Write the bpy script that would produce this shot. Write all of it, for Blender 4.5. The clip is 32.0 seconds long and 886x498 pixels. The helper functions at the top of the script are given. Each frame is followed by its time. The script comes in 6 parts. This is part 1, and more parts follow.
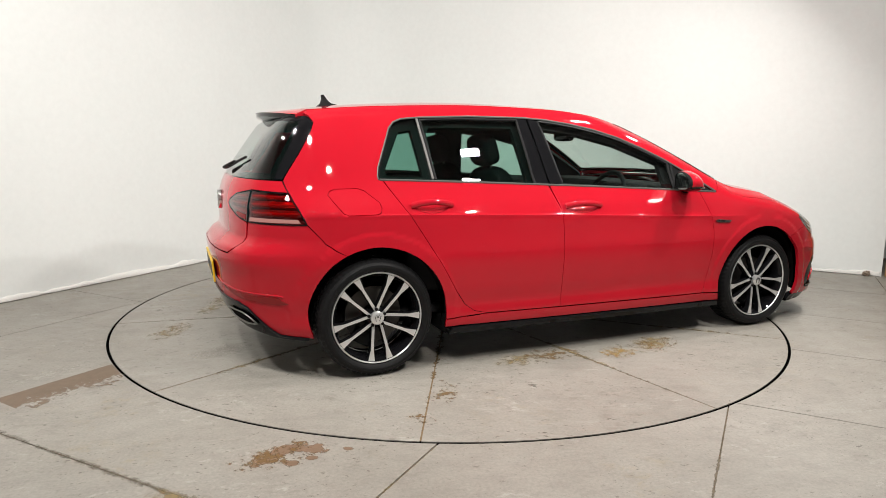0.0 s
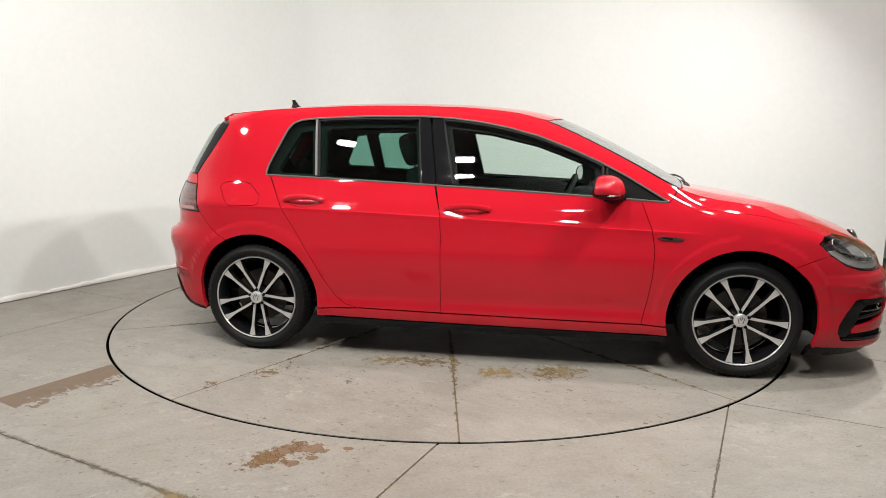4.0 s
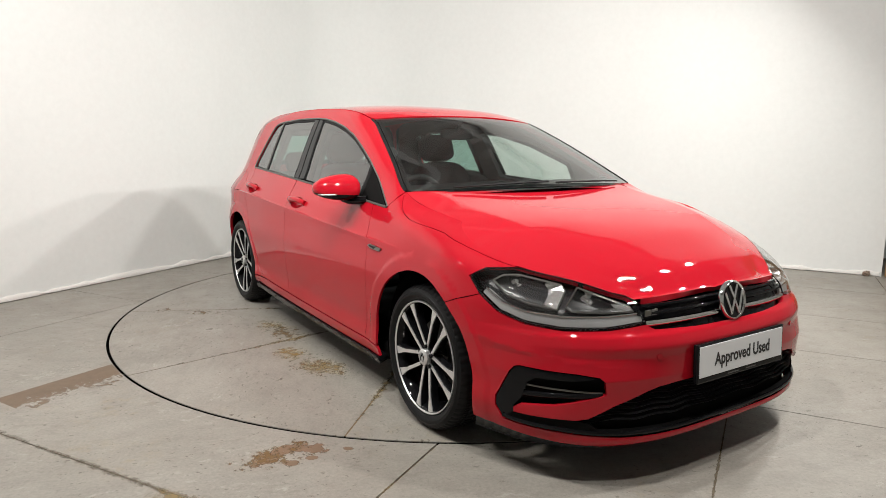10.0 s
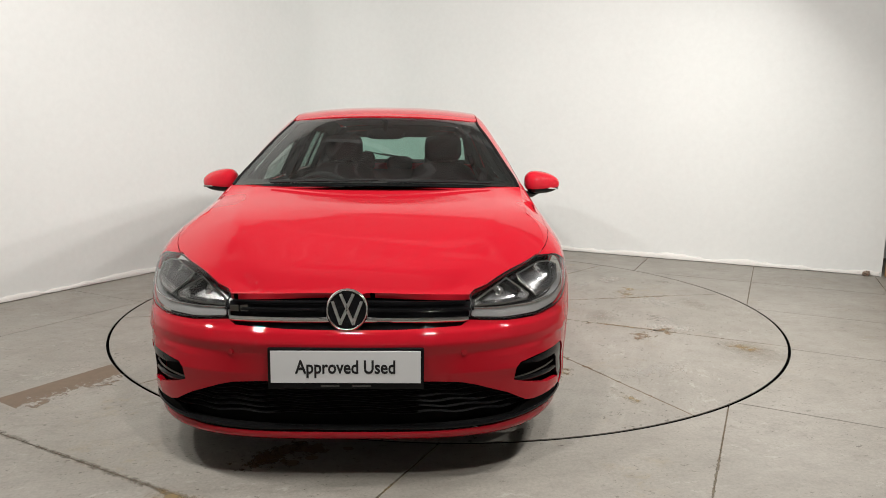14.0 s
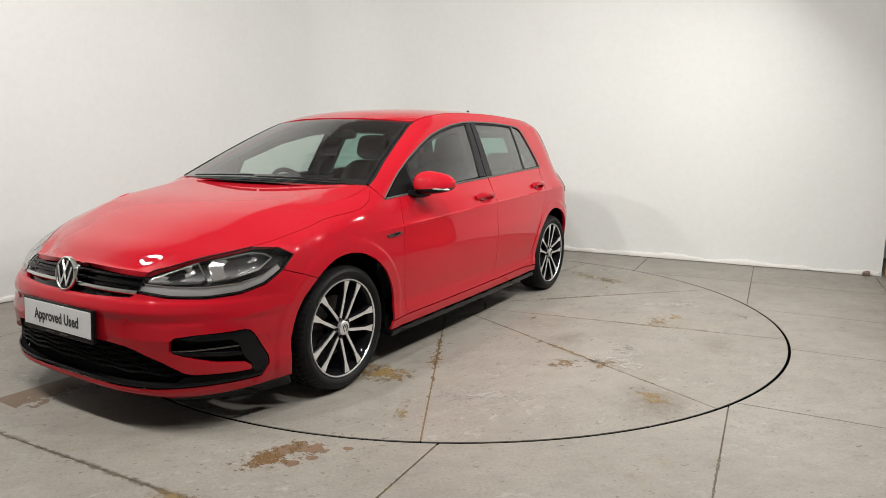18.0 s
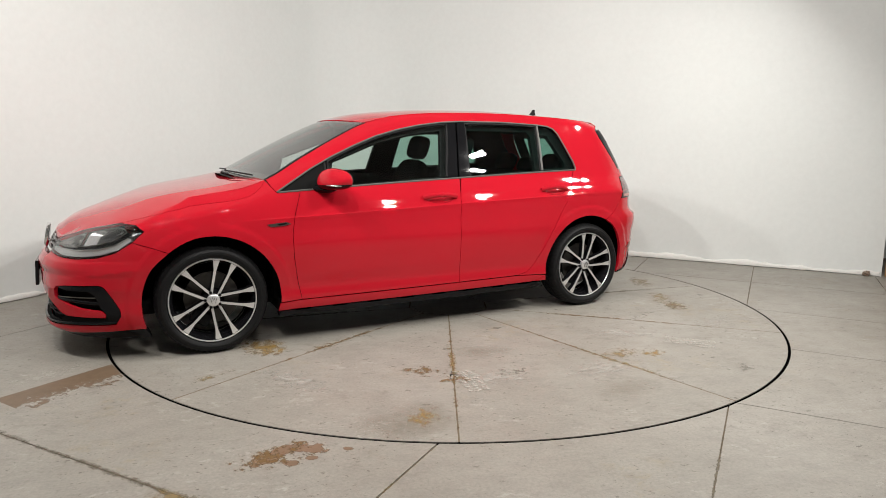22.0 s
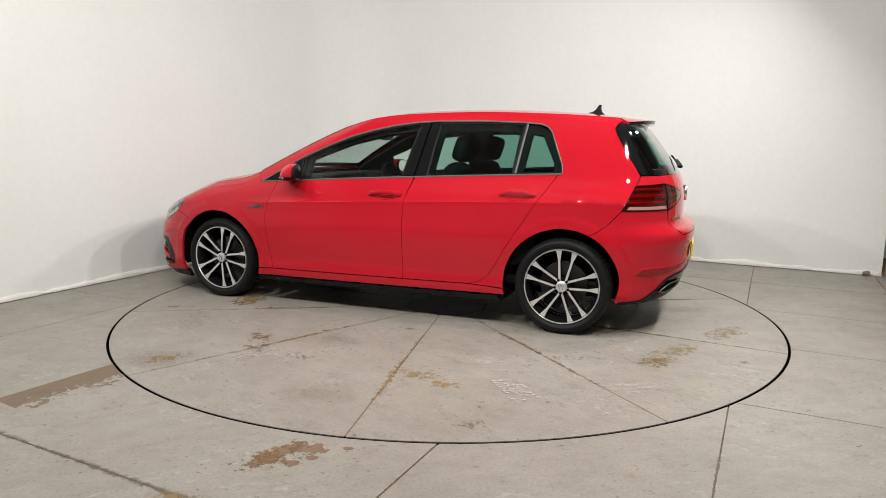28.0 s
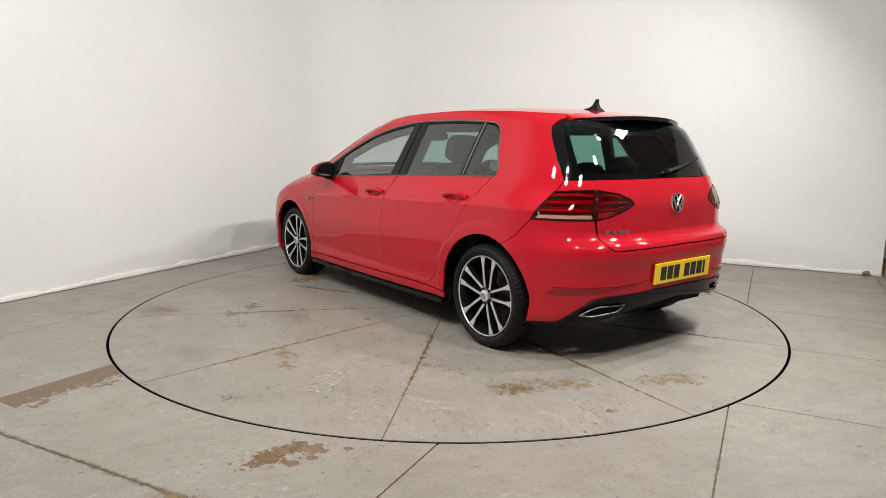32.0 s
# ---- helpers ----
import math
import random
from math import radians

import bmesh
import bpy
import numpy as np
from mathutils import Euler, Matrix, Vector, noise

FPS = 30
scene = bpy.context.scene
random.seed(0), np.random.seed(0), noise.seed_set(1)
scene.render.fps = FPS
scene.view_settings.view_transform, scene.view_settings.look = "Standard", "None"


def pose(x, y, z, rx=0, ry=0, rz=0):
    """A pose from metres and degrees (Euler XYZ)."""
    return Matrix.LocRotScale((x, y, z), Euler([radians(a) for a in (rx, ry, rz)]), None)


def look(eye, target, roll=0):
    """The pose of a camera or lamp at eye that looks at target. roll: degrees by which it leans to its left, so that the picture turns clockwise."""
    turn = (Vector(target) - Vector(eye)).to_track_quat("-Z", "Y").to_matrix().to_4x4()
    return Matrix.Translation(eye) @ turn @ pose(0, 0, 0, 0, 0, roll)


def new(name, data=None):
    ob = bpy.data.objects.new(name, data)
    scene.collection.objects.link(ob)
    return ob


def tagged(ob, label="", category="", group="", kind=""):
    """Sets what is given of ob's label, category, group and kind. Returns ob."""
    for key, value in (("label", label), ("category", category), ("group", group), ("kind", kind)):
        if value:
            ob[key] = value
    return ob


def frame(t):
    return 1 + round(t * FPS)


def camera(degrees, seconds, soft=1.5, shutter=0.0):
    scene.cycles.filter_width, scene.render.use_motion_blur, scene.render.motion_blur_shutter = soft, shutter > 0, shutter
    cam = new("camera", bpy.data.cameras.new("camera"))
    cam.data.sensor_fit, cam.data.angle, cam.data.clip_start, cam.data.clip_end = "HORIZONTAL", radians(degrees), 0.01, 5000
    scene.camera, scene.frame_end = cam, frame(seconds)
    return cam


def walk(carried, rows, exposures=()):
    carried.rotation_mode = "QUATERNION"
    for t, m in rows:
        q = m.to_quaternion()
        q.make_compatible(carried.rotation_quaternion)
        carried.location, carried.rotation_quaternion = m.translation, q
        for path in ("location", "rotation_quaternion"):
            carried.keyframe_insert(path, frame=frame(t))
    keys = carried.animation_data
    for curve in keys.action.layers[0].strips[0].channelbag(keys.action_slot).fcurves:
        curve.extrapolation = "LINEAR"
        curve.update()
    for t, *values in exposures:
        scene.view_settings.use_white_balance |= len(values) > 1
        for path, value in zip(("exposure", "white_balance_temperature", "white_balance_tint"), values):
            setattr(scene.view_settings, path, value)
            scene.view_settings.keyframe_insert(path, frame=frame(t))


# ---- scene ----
cam = camera(68.67, 32.0, soft=0.7)
# A camera on a fixed stand beside the turntable, a little over a metre above the floor.
EYE = Vector((0.695, -4.642, 1.188))
STAND = Matrix.Translation(EYE) @ pose(0, 0, 0, 90 - 9.30, 0, 8.97) @ pose(0, 0, 0, 0, 0, 0.467)
walk(cam, [(0.0, STAND), (32.0, STAND)], exposures=[(0.0, 0.13), (8.5, 0.18), (10.5, 0.13), (13.5, 0.0), (17.0, -0.09), (24.0, -0.07), (32.0, -0.05)])

# ---- light ----
world = bpy.data.worlds.new("studio_dark")
world.use_nodes = True
world.node_tree.nodes["Background"].inputs[0].default_value = (0.9, 0.95, 1.0, 1)
world.node_tree.nodes["Background"].inputs[1].default_value = 0.02
scene.world = world

# The studio's own axes: its back walls and floor joints are turned by this angle.
TURN = radians(-17.8)
LAMP_POWER = 44.0
LAMP_SPREAD = radians(160)
LAMP_TILT = (1.5, 1.05)
LAMP_PLACES = [(a, -3.25, 3.45, 0) for a in (-1.85, -0.5, 0.85, 2.2)] + [(2.75, b, 3.12, 1) for b in (-1.25, 0.1, 1.5)]


def studio(a, b, z=0.0):
    """A point of the studio from metres along its right-hand back wall, across it, and up."""
    return Vector((a * math.cos(TURN) - b * math.sin(TURN), a * math.sin(TURN) + b * math.cos(TURN), z))


# ---- materials ----
def material(name, colour, rough=0.5, metal=0.0, coat=0.0, emit=0.0, spec=0.5):
    m = bpy.data.materials.new(name)
    m.use_nodes = True
    b = m.node_tree.nodes["Principled BSDF"]
    b.inputs["Base Color"].default_value = (*colour, 1)
    b.inputs["Roughness"].default_value = rough
    b.inputs["Metallic"].default_value = metal
    b.inputs["Coat Weight"].default_value = coat
    b.inputs["Coat Roughness"].default_value = 0.02
    b.inputs["Specular IOR Level"].default_value = spec
    if emit:
        b.inputs["Emission Color"].default_value = (*colour, 1)
        b.inputs["Emission Strength"].default_value = emit
    return m


class Nodes:
    """A short hand for wiring a material's nodes."""

    def __init__(self, m):
        self.tree = m.node_tree
        self.bsdf = self.tree.nodes["Principled BSDF"]

    def add(self, kind, **values):
        n = self.tree.nodes.new(kind)
        for key, value in values.items():
            n.inputs[key.replace("_", " ")].default_value = value
        return n

    def link(self, a, b):
        self.tree.links.new(a, b)

    def place(self):
        return self.add("ShaderNodeTexCoord").outputs["Object"]

    def noise(self, scale, detail=6, rough=0.6, vector=None):
        n = self.add("ShaderNodeTexNoise", Scale=scale, Detail=detail, Roughness=rough)
        self.link(vector or self.place(), n.inputs["Vector"])
        return n.outputs["Fac"]

    def ramp(self, fac, *stops):
        r = self.tree.nodes.new("ShaderNodeValToRGB")
        e = r.color_ramp.elements
        while len(e) < len(stops):
            e.new(0.5)
        for k, (at, c) in zip(e, stops):
            k.position, k.color = at, (*(c if len(c) == 3 else (c[0],) * 3), 1)
        self.link(fac, r.inputs["Fac"])
        return r.outputs["Color"]

    def mix(self, fac, a, b, mode="MIX"):
        n = self.tree.nodes.new("ShaderNodeMix")
        n.data_type, n.blend_type = "RGBA", mode
        for value, socket in ((fac, n.inputs[0]), (a, n.inputs[6]), (b, n.inputs[7])):
            if isinstance(value, (int, float)):
                socket.default_value = value
            elif isinstance(value, tuple):
                socket.default_value = (*value, 1)
            else:
                self.link(value, socket)
        return n.outputs[2]

    def bump(self, height, strength, distance=0.01):
        n = self.add("ShaderNodeBump", Strength=strength, Distance=distance)
        self.link(height, n.inputs["Height"])
        self.link(n.outputs["Normal"], self.bsdf.inputs["Normal"])


def car_paint():
    m = material("red_car_paint", (0.50, 0.012, 0.020), 0.6, 0.0, 1.0, spec=0.0)
    m.node_tree.nodes["Principled BSDF"].inputs["Coat IOR"].default_value = 1.43
    n = Nodes(m)
    n.link(n.ramp(n.noise(1.6, 3), (0.3, (0.396, 0.0078, 0.0172)), (0.7, (0.428, 0.0088, 0.0192))), n.bsdf.inputs["Base Color"])
    dust = n.ramp(n.noise(30, 8, 0.7), (0.35, (0.02,)), (0.75, (0.05,)))
    n.link(dust, n.bsdf.inputs["Coat Roughness"])
    return m


def glass(name, tint, mirror=0.06, slant=2.6):
    """A pane that lets tinted light through and mirrors more at a slant."""
    m = bpy.data.materials.new(name)
    m.use_nodes = True
    t = m.node_tree
    t.nodes.remove(t.nodes["Principled BSDF"])
    clear, gloss, mix, facing, power, scale = (t.nodes.new("ShaderNode" + k) for k in ("BsdfTransparent", "BsdfGlossy", "MixShader", "LayerWeight", "Math", "MapRange"))
    clear.inputs["Color"].default_value = (*tint, 1)
    gloss.inputs["Roughness"].default_value = 0.0
    facing.inputs["Blend"].default_value = 0.5
    power.operation = "POWER"
    power.inputs[1].default_value = slant
    scale.inputs["To Min"].default_value, scale.inputs["To Max"].default_value = mirror, 1.0
    t.links.new(facing.outputs["Facing"], power.inputs[0])
    t.links.new(power.outputs[0], scale.inputs["Value"])
    t.links.new(scale.outputs["Result"], mix.inputs[0])
    t.links.new(clear.outputs[0], mix.inputs[1])
    t.links.new(gloss.outputs[0], mix.inputs[2])
    t.links.new(mix.outputs[0], t.nodes["Material Output"].inputs["Surface"])
    return m


def concrete(name, seed, turn):
    """Power-floated concrete: faint clouds, smudges, clusters of small pits and pale scuffs."""
    m = material(name, (0.33, 0.32, 0.285), 0.55)
    n = Nodes(m)
    co = n.add("ShaderNodeMapping", Location=(seed * 3.7, seed * 1.9, seed * 0.7), Rotation=(0, 0, turn))
    n.link(n.place(), co.inputs["Vector"])
    v = co.outputs["Vector"]
    long = n.add("ShaderNodeMapping", Location=(5.3, 2.1, 0), Scale=(1.0, 1.5, 1.0))
    n.link(v, long.inputs["Vector"])
    w = long.outputs["Vector"]
    base = n.ramp(n.noise(1.2, 5, 0.55, v), (0.30, (0.256, 0.239, 0.209)), (0.50, (0.280, 0.262, 0.231)), (0.72, (0.306, 0.288, 0.257)))
    base = n.mix(0.8, base, n.ramp(n.noise(7, 9, 0.68, w), (0.30, (0.84,)), (0.52, (1.0,)), (0.72, (1.08,))), "MULTIPLY")
    base = n.mix(0.8, base, n.ramp(n.noise(75, 5, 0.7, v), (0.30, (0.80,)), (0.50, (1.0,)), (0.70, (1.15,))), "MULTIPLY")
    smudge = n.mix(1.0, n.ramp(n.noise(13, 8, 0.66, w), (0.53, (0.0,)), (0.68, (0.42,))), n.ramp(n.noise(1.7, 4, 0.6, w), (0.46, (0.0,)), (0.60, (1.0,))), "MULTIPLY")
    base = n.mix(smudge, base, (0.150, 0.134, 0.108))
    ochre = n.mix(1.0, n.ramp(n.noise(9, 8, 0.75, v), (0.50, (0.0,)), (0.66, (0.5,))), n.ramp(n.noise(1.5, 4, 0.6, v), (0.55, (0.0,)), (0.68, (1.0,))), "MULTIPLY")
    base = n.mix(ochre, base, (0.29, 0.235, 0.14))
    pale = n.mix(1.0, n.ramp(n.noise(17, 9, 0.75, w), (0.54, (0.0,)), (0.62, (0.65,))), n.ramp(n.noise(2.3, 4, 0.6, w), (0.52, (0.0,)), (0.64, (1.0,))), "MULTIPLY")
    base = n.mix(pale, base, (0.41, 0.395, 0.36))
    pit = n.mix(1.0, n.ramp(n.noise(27, 6, 0.7, w), (0.610, (0.0,)), (0.640, (0.85,))), n.ramp(n.noise(2.9, 3, 0.5, v), (0.38, (0.08,)), (0.56, (1.0,))), "MULTIPLY")
    base = n.mix(pit, base, (0.085, 0.072, 0.055))
    fleck = n.mix(1.0, n.ramp(n.noise(85, 4, 0.6, v), (0.66, (0.0,)), (0.70, (0.8,))), n.ramp(n.noise(3.6, 3, 0.5, w), (0.42, (0.0,)), (0.60, (1.0,))), "MULTIPLY")
    base = n.mix(fleck, base, (0.09, 0.07, 0.045))
    scuff = n.add("ShaderNodeMapping", Rotation=(0, 0, 0.5), Scale=(2.2, 16.0, 1.0))
    n.link(v, scuff.inputs["Vector"])
    streak = n.mix(1.0, n.ramp(n.noise(2.2, 7, 0.7, scuff.outputs["Vector"]), (0.56, (0.0,)), (0.68, (0.38,))), n.ramp(n.noise(1.3, 4, 0.6, w), (0.44, (0.0,)), (0.62, (1.0,))), "MULTIPLY")
    base = n.mix(streak, base, (0.37, 0.355, 0.325))
    n.link(base, n.bsdf.inputs["Base Color"])
    n.link(n.ramp(n.noise(3.0, 6, 0.7, v), (0.3, (0.40,)), (0.7, (0.64,))), n.bsdf.inputs["Roughness"])
    n.bump(n.noise(45, 8, 0.7, v), 0.4, 0.003)
    return m


def stain(name, colour, scale=6.0, edge=0.42, soft=0.03, most=0.9, rough=0.5, straight=False, grit=0.72, gain=0.38):
    """A spill whose outline breaks up into flecks; a straight one is solid along one side."""
    m = material(name, colour, rough)
    n = Nodes(m)
    info = n.tree.nodes.new("ShaderNodeObjectInfo")
    shift = n.tree.nodes.new("ShaderNodeVectorMath")
    shift.operation = "SCALE"
    shift.inputs[0].default_value = (37.0, 19.0, 11.0)
    n.link(info.outputs["Random"], shift.inputs["Scale"])
    add = n.tree.nodes.new("ShaderNodeVectorMath")
    n.link(n.place(), add.inputs[0])
    n.link(shift.outputs[0], add.inputs[1])
    n.link(n.ramp(n.noise(scale * 1.7, 8, 0.7, add.outputs[0]), (0.3, tuple(c * 0.82 for c in colour)), (0.7, tuple(c * 1.14 for c in colour))), n.bsdf.inputs["Base Color"])
    over = n.add("ShaderNodeMapping", Location=(0.0 if straight else -1.0, 0.0 if straight else -1.0, 0), Scale=(1, 1, 0) if straight else (2, 2, 0))
    n.link(n.tree.nodes.new("ShaderNodeTexCoord").outputs["Generated"], over.inputs["Vector"])
    grad = n.tree.nodes.new("ShaderNodeTexGradient")
    grad.gradient_type = "LINEAR" if straight else "SPHERICAL"
    n.link(over.outputs["Vector"], grad.inputs["Vector"])
    mul = n.tree.nodes.new("ShaderNodeMath")
    mul.operation = "MULTIPLY_ADD"
    n.link(grad.outputs["Fac"], mul.inputs[0])
    mul.inputs[1].default_value = gain
    n.link(n.noise(scale, 10, grit, add.outputs[0]), mul.inputs[2])
    alpha = n.ramp(mul.outputs[0], (edge - soft, (0.0,)), (edge, (most,)))
    if not straight:
        alpha = n.mix(1.0, alpha, n.ramp(grad.outputs["Fac"], (0.0, (0.0,)), (0.12, (1.0,))), "MULTIPLY")
    n.link(alpha, n.bsdf.inputs["Alpha"])
    return m


PAINT = car_paint()
GLASS_FRONT = glass("light_green_glass", (0.80, 0.90, 0.86))
GLASS_SCREEN = glass("windscreen_glass", (0.80, 0.90, 0.86), 0.05, 2.9)
GLASS_REAR = glass("dark_green_glass", (0.40, 0.62, 0.55))
BLACK_GLOSS = material("gloss_black_plastic", (0.007, 0.007, 0.008), 0.05, spec=0.17)
BLACK_MATT = material("matt_black_plastic", (0.0095, 0.0095, 0.010), 0.5, spec=0.10)
RUBBER = material("tyre_rubber", (0.009, 0.009, 0.0095), 0.5, spec=0.14)
Nodes(RUBBER).bump(Nodes(RUBBER).noise(120, 6), 0.5, 0.002)
# For black liners and trim, and for sheets coloured as shade behind panel gaps.
INNER = material("dark_parts_and_gap_shade", (0.008, 0.008, 0.008), 0.8, spec=0.05)
CHROME = material("chrome", (0.80, 0.80, 0.80), 0.08, 1.0)
SATIN = material("satin_chrome", (0.22, 0.215, 0.20), 0.28, 1.0)
ALLOY = material("diamond_cut_alloy", (0.76, 0.76, 0.76), 0.28, 0.75)
GREY_TRIM = material("grey_satin_moulding", (0.10, 0.097, 0.090), 0.42, spec=0.35)
CLOTH = material("charcoal_seat_cloth", (0.013, 0.013, 0.014), 0.9, spec=0.1)
TRIM = material("dark_soft_trim", (0.010, 0.010, 0.011), 0.7, spec=0.2)
LINER = material("dark_headliner", (0.05, 0.05, 0.05), 0.95)
WHITE_SHEET = material("white_plate_plastic", (0.78, 0.79, 0.80), 0.3)
YELLOW_SHEET = material("yellow_plate_plastic", (0.85, 0.56, 0.015), 0.35)
INK = material("black_lettering", (0.012, 0.012, 0.014), 0.4)
CONCRETE = concrete("grey_concrete_floor", 0, TURN)
CONCRETE_TABLE = concrete("grey_concrete_turntable", 4, 0.4)
JOINT = material("dirty_joint_filler", (0.145, 0.110, 0.070), 0.9)
RUST_JOINT = material("rusty_joint_filler", (0.175, 0.118, 0.062), 0.9)
# Near-black, no sheen: the shade down the turntable's gap is put into this colour.
GAP = material("turntable_gap_shade", (0.002, 0.002, 0.002), 0.9, spec=0.0)


# ---- building helpers ----
def part(name, bm, mat, parent, label=""):
    """Links a bmesh as one mesh object under a thing or a part."""
    me = bpy.data.meshes.new(name)
    bm.to_mesh(me)
    bm.free()
    me.materials.append(mat)
    return hang(name, me, parent, label)


def hang(name, me, parent, label=""):
    ob = new(name, me)
    ob.parent = parent
    if label:
        ob["label"] = label
    return ob


def pch(*pts):
    """A smooth curve through a few points that never overshoots them."""
    xs, ys = (np.array(v, float) for v in zip(*pts))
    h, d = np.diff(xs), np.diff(ys) / np.diff(xs)
    m = np.zeros(len(xs))
    m[0], m[-1] = d[0], d[-1]
    for i in range(1, len(xs) - 1):
        if d[i - 1] * d[i] > 0:
            w1, w2 = 2 * h[i] + h[i - 1], h[i] + 2 * h[i - 1]
            m[i] = (w1 + w2) / (w1 / d[i - 1] + w2 / d[i])

    def f(x):
        x = np.clip(np.asarray(x, float), xs[0], xs[-1])
        i = np.clip(np.searchsorted(xs, x, side="right") - 1, 0, len(h) - 1)
        t = (x - xs[i]) / h[i]
        return ((1 + 2 * t) * (1 - t) ** 2 * ys[i] + t * (1 - t) ** 2 * h[i] * m[i]
                + t * t * (3 - 2 * t) * ys[i + 1] + t * t * (t - 1) * h[i] * m[i + 1])
    return f


def box(bm, x0, y0, z0, x1, y1, z1, bevel=0.0, m=None):
    """A box with rounded edges, added to bm."""
    made = bmesh.ops.create_cube(bm, size=1)["verts"]
    at = Matrix.Translation(((x0 + x1) / 2, (y0 + y1) / 2, (z0 + z1) / 2)) @ Matrix.Diagonal((abs(x1 - x0), abs(y1 - y0), abs(z1 - z0), 1))
    bmesh.ops.transform(bm, matrix=(m or Matrix()) @ at, verts=made)
    if bevel:
        edges = {e for v in made for e in v.link_edges}
        bmesh.ops.bevel(bm, geom=list(edges), offset=bevel, segments=2, affect="EDGES", profile=0.5)
    return bm


def smooth_all(ob, angle=40):
    me = ob.data
    me.polygons.foreach_set("use_smooth", [True] * len(me.polygons))
    me.set_sharp_from_angle(angle=radians(angle))
    return ob


def inside(poly, pts):
    """Which of the points lie inside the polygon."""
    poly, pts = np.asarray(poly), np.asarray(pts)
    x, y = pts[:, 0], pts[:, 1]
    hit = np.zeros(len(pts), bool)
    for (x0, y0), (x1, y1) in zip(poly, np.roll(poly, -1, 0)):
        cross = (y0 > y) != (y1 > y)
        hit ^= cross & (x < (x1 - x0) * (y - y0) / (y1 - y0 + 1e-15) + x0)
    return hit


def dense(poly, step):
    out = []
    for a, b in zip(poly, poly[1:] + poly[:1]):
        n = max(1, int(math.ceil(math.dist(a, b) / step)))
        out += [(a[0] + (b[0] - a[0]) * k / n, a[1] + (b[1] - a[1]) * k / n) for k in range(n)]
    return out


def shrink(poly, d):
    """The polygon drawn in by d on all sides."""
    p = np.array(poly)
    area = 0.5 * np.sum(p[:, 0] * np.roll(p[:, 1], -1) - np.roll(p[:, 0], -1) * p[:, 1])
    e = np.roll(p, -1, 0) - p
    e /= np.linalg.norm(e, axis=1)[:, None] + 1e-12
    nrm = np.stack([-e[:, 1], e[:, 0]], 1) * np.sign(area)
    bis = nrm + np.roll(nrm, 1, 0)
    ln = np.linalg.norm(bis, axis=1)[:, None]
    bis = bis / np.maximum(ln, 1e-6)
    cosine = np.clip((bis * nrm).sum(1), 0.35, 1)[:, None]
    return [tuple(v) for v in p + bis * d / cosine]


import itertools
from mathutils import geometry


def flat_mesh(poly, step, holes=(), extra=()):
    """Triangles that fill a polygon round its holes, with inner points every step metres."""
    lo, hi = np.min(poly, 0), np.max(poly, 0)
    gx, gy = np.meshgrid(np.arange(lo[0] + step * 0.37, hi[0], step), np.arange(lo[1] + step * 0.41, hi[1], step))
    grid = np.stack([gx.ravel(), gy.ravel()], 1)
    if len(extra):
        near = np.interp(grid[:, 0], *crease_line()) - grid[:, 1]
        grid = np.concatenate([grid[np.abs(near) > 0.0085], extra])
    loops = [poly, *holes]
    if len(grid):
        grid = grid[inside(poly, grid)]
        for hole in holes:
            grid = grid[~inside(hole, grid)]
        edge = np.array([p for loop in loops for p in loop])
        if len(grid):
            grid = grid[np.array([np.min(np.sum((edge - g) ** 2, 1)) for g in grid]) > (0.45 * step) ** 2]
    pts, edges = [], []
    for loop in loops:
        n0, n = len(pts), len(loop)
        pts += [Vector(p) for p in loop]
        edges += [(n0 + k, n0 + (k + 1) % n) for k in range(n)]
    pts += [Vector(g) for g in grid]
    v, e, f, *_ = geometry.delaunay_2d_cdt(pts, edges, [], 0, 1e-6)
    v = np.array([tuple(p) for p in v])
    mid = np.array([v[list(t)].mean(0) for t in f])
    keep = inside(poly, mid)
    for hole in holes:
        keep &= ~inside(hole, mid)
    tris = [list(f[k]) for k in np.nonzero(keep)[0]]
    used = sorted({k for t in tris for k in t})
    m = {k: i for i, k in enumerate(used)}
    return v[used], [[m[k] for k in t] for t in tris]


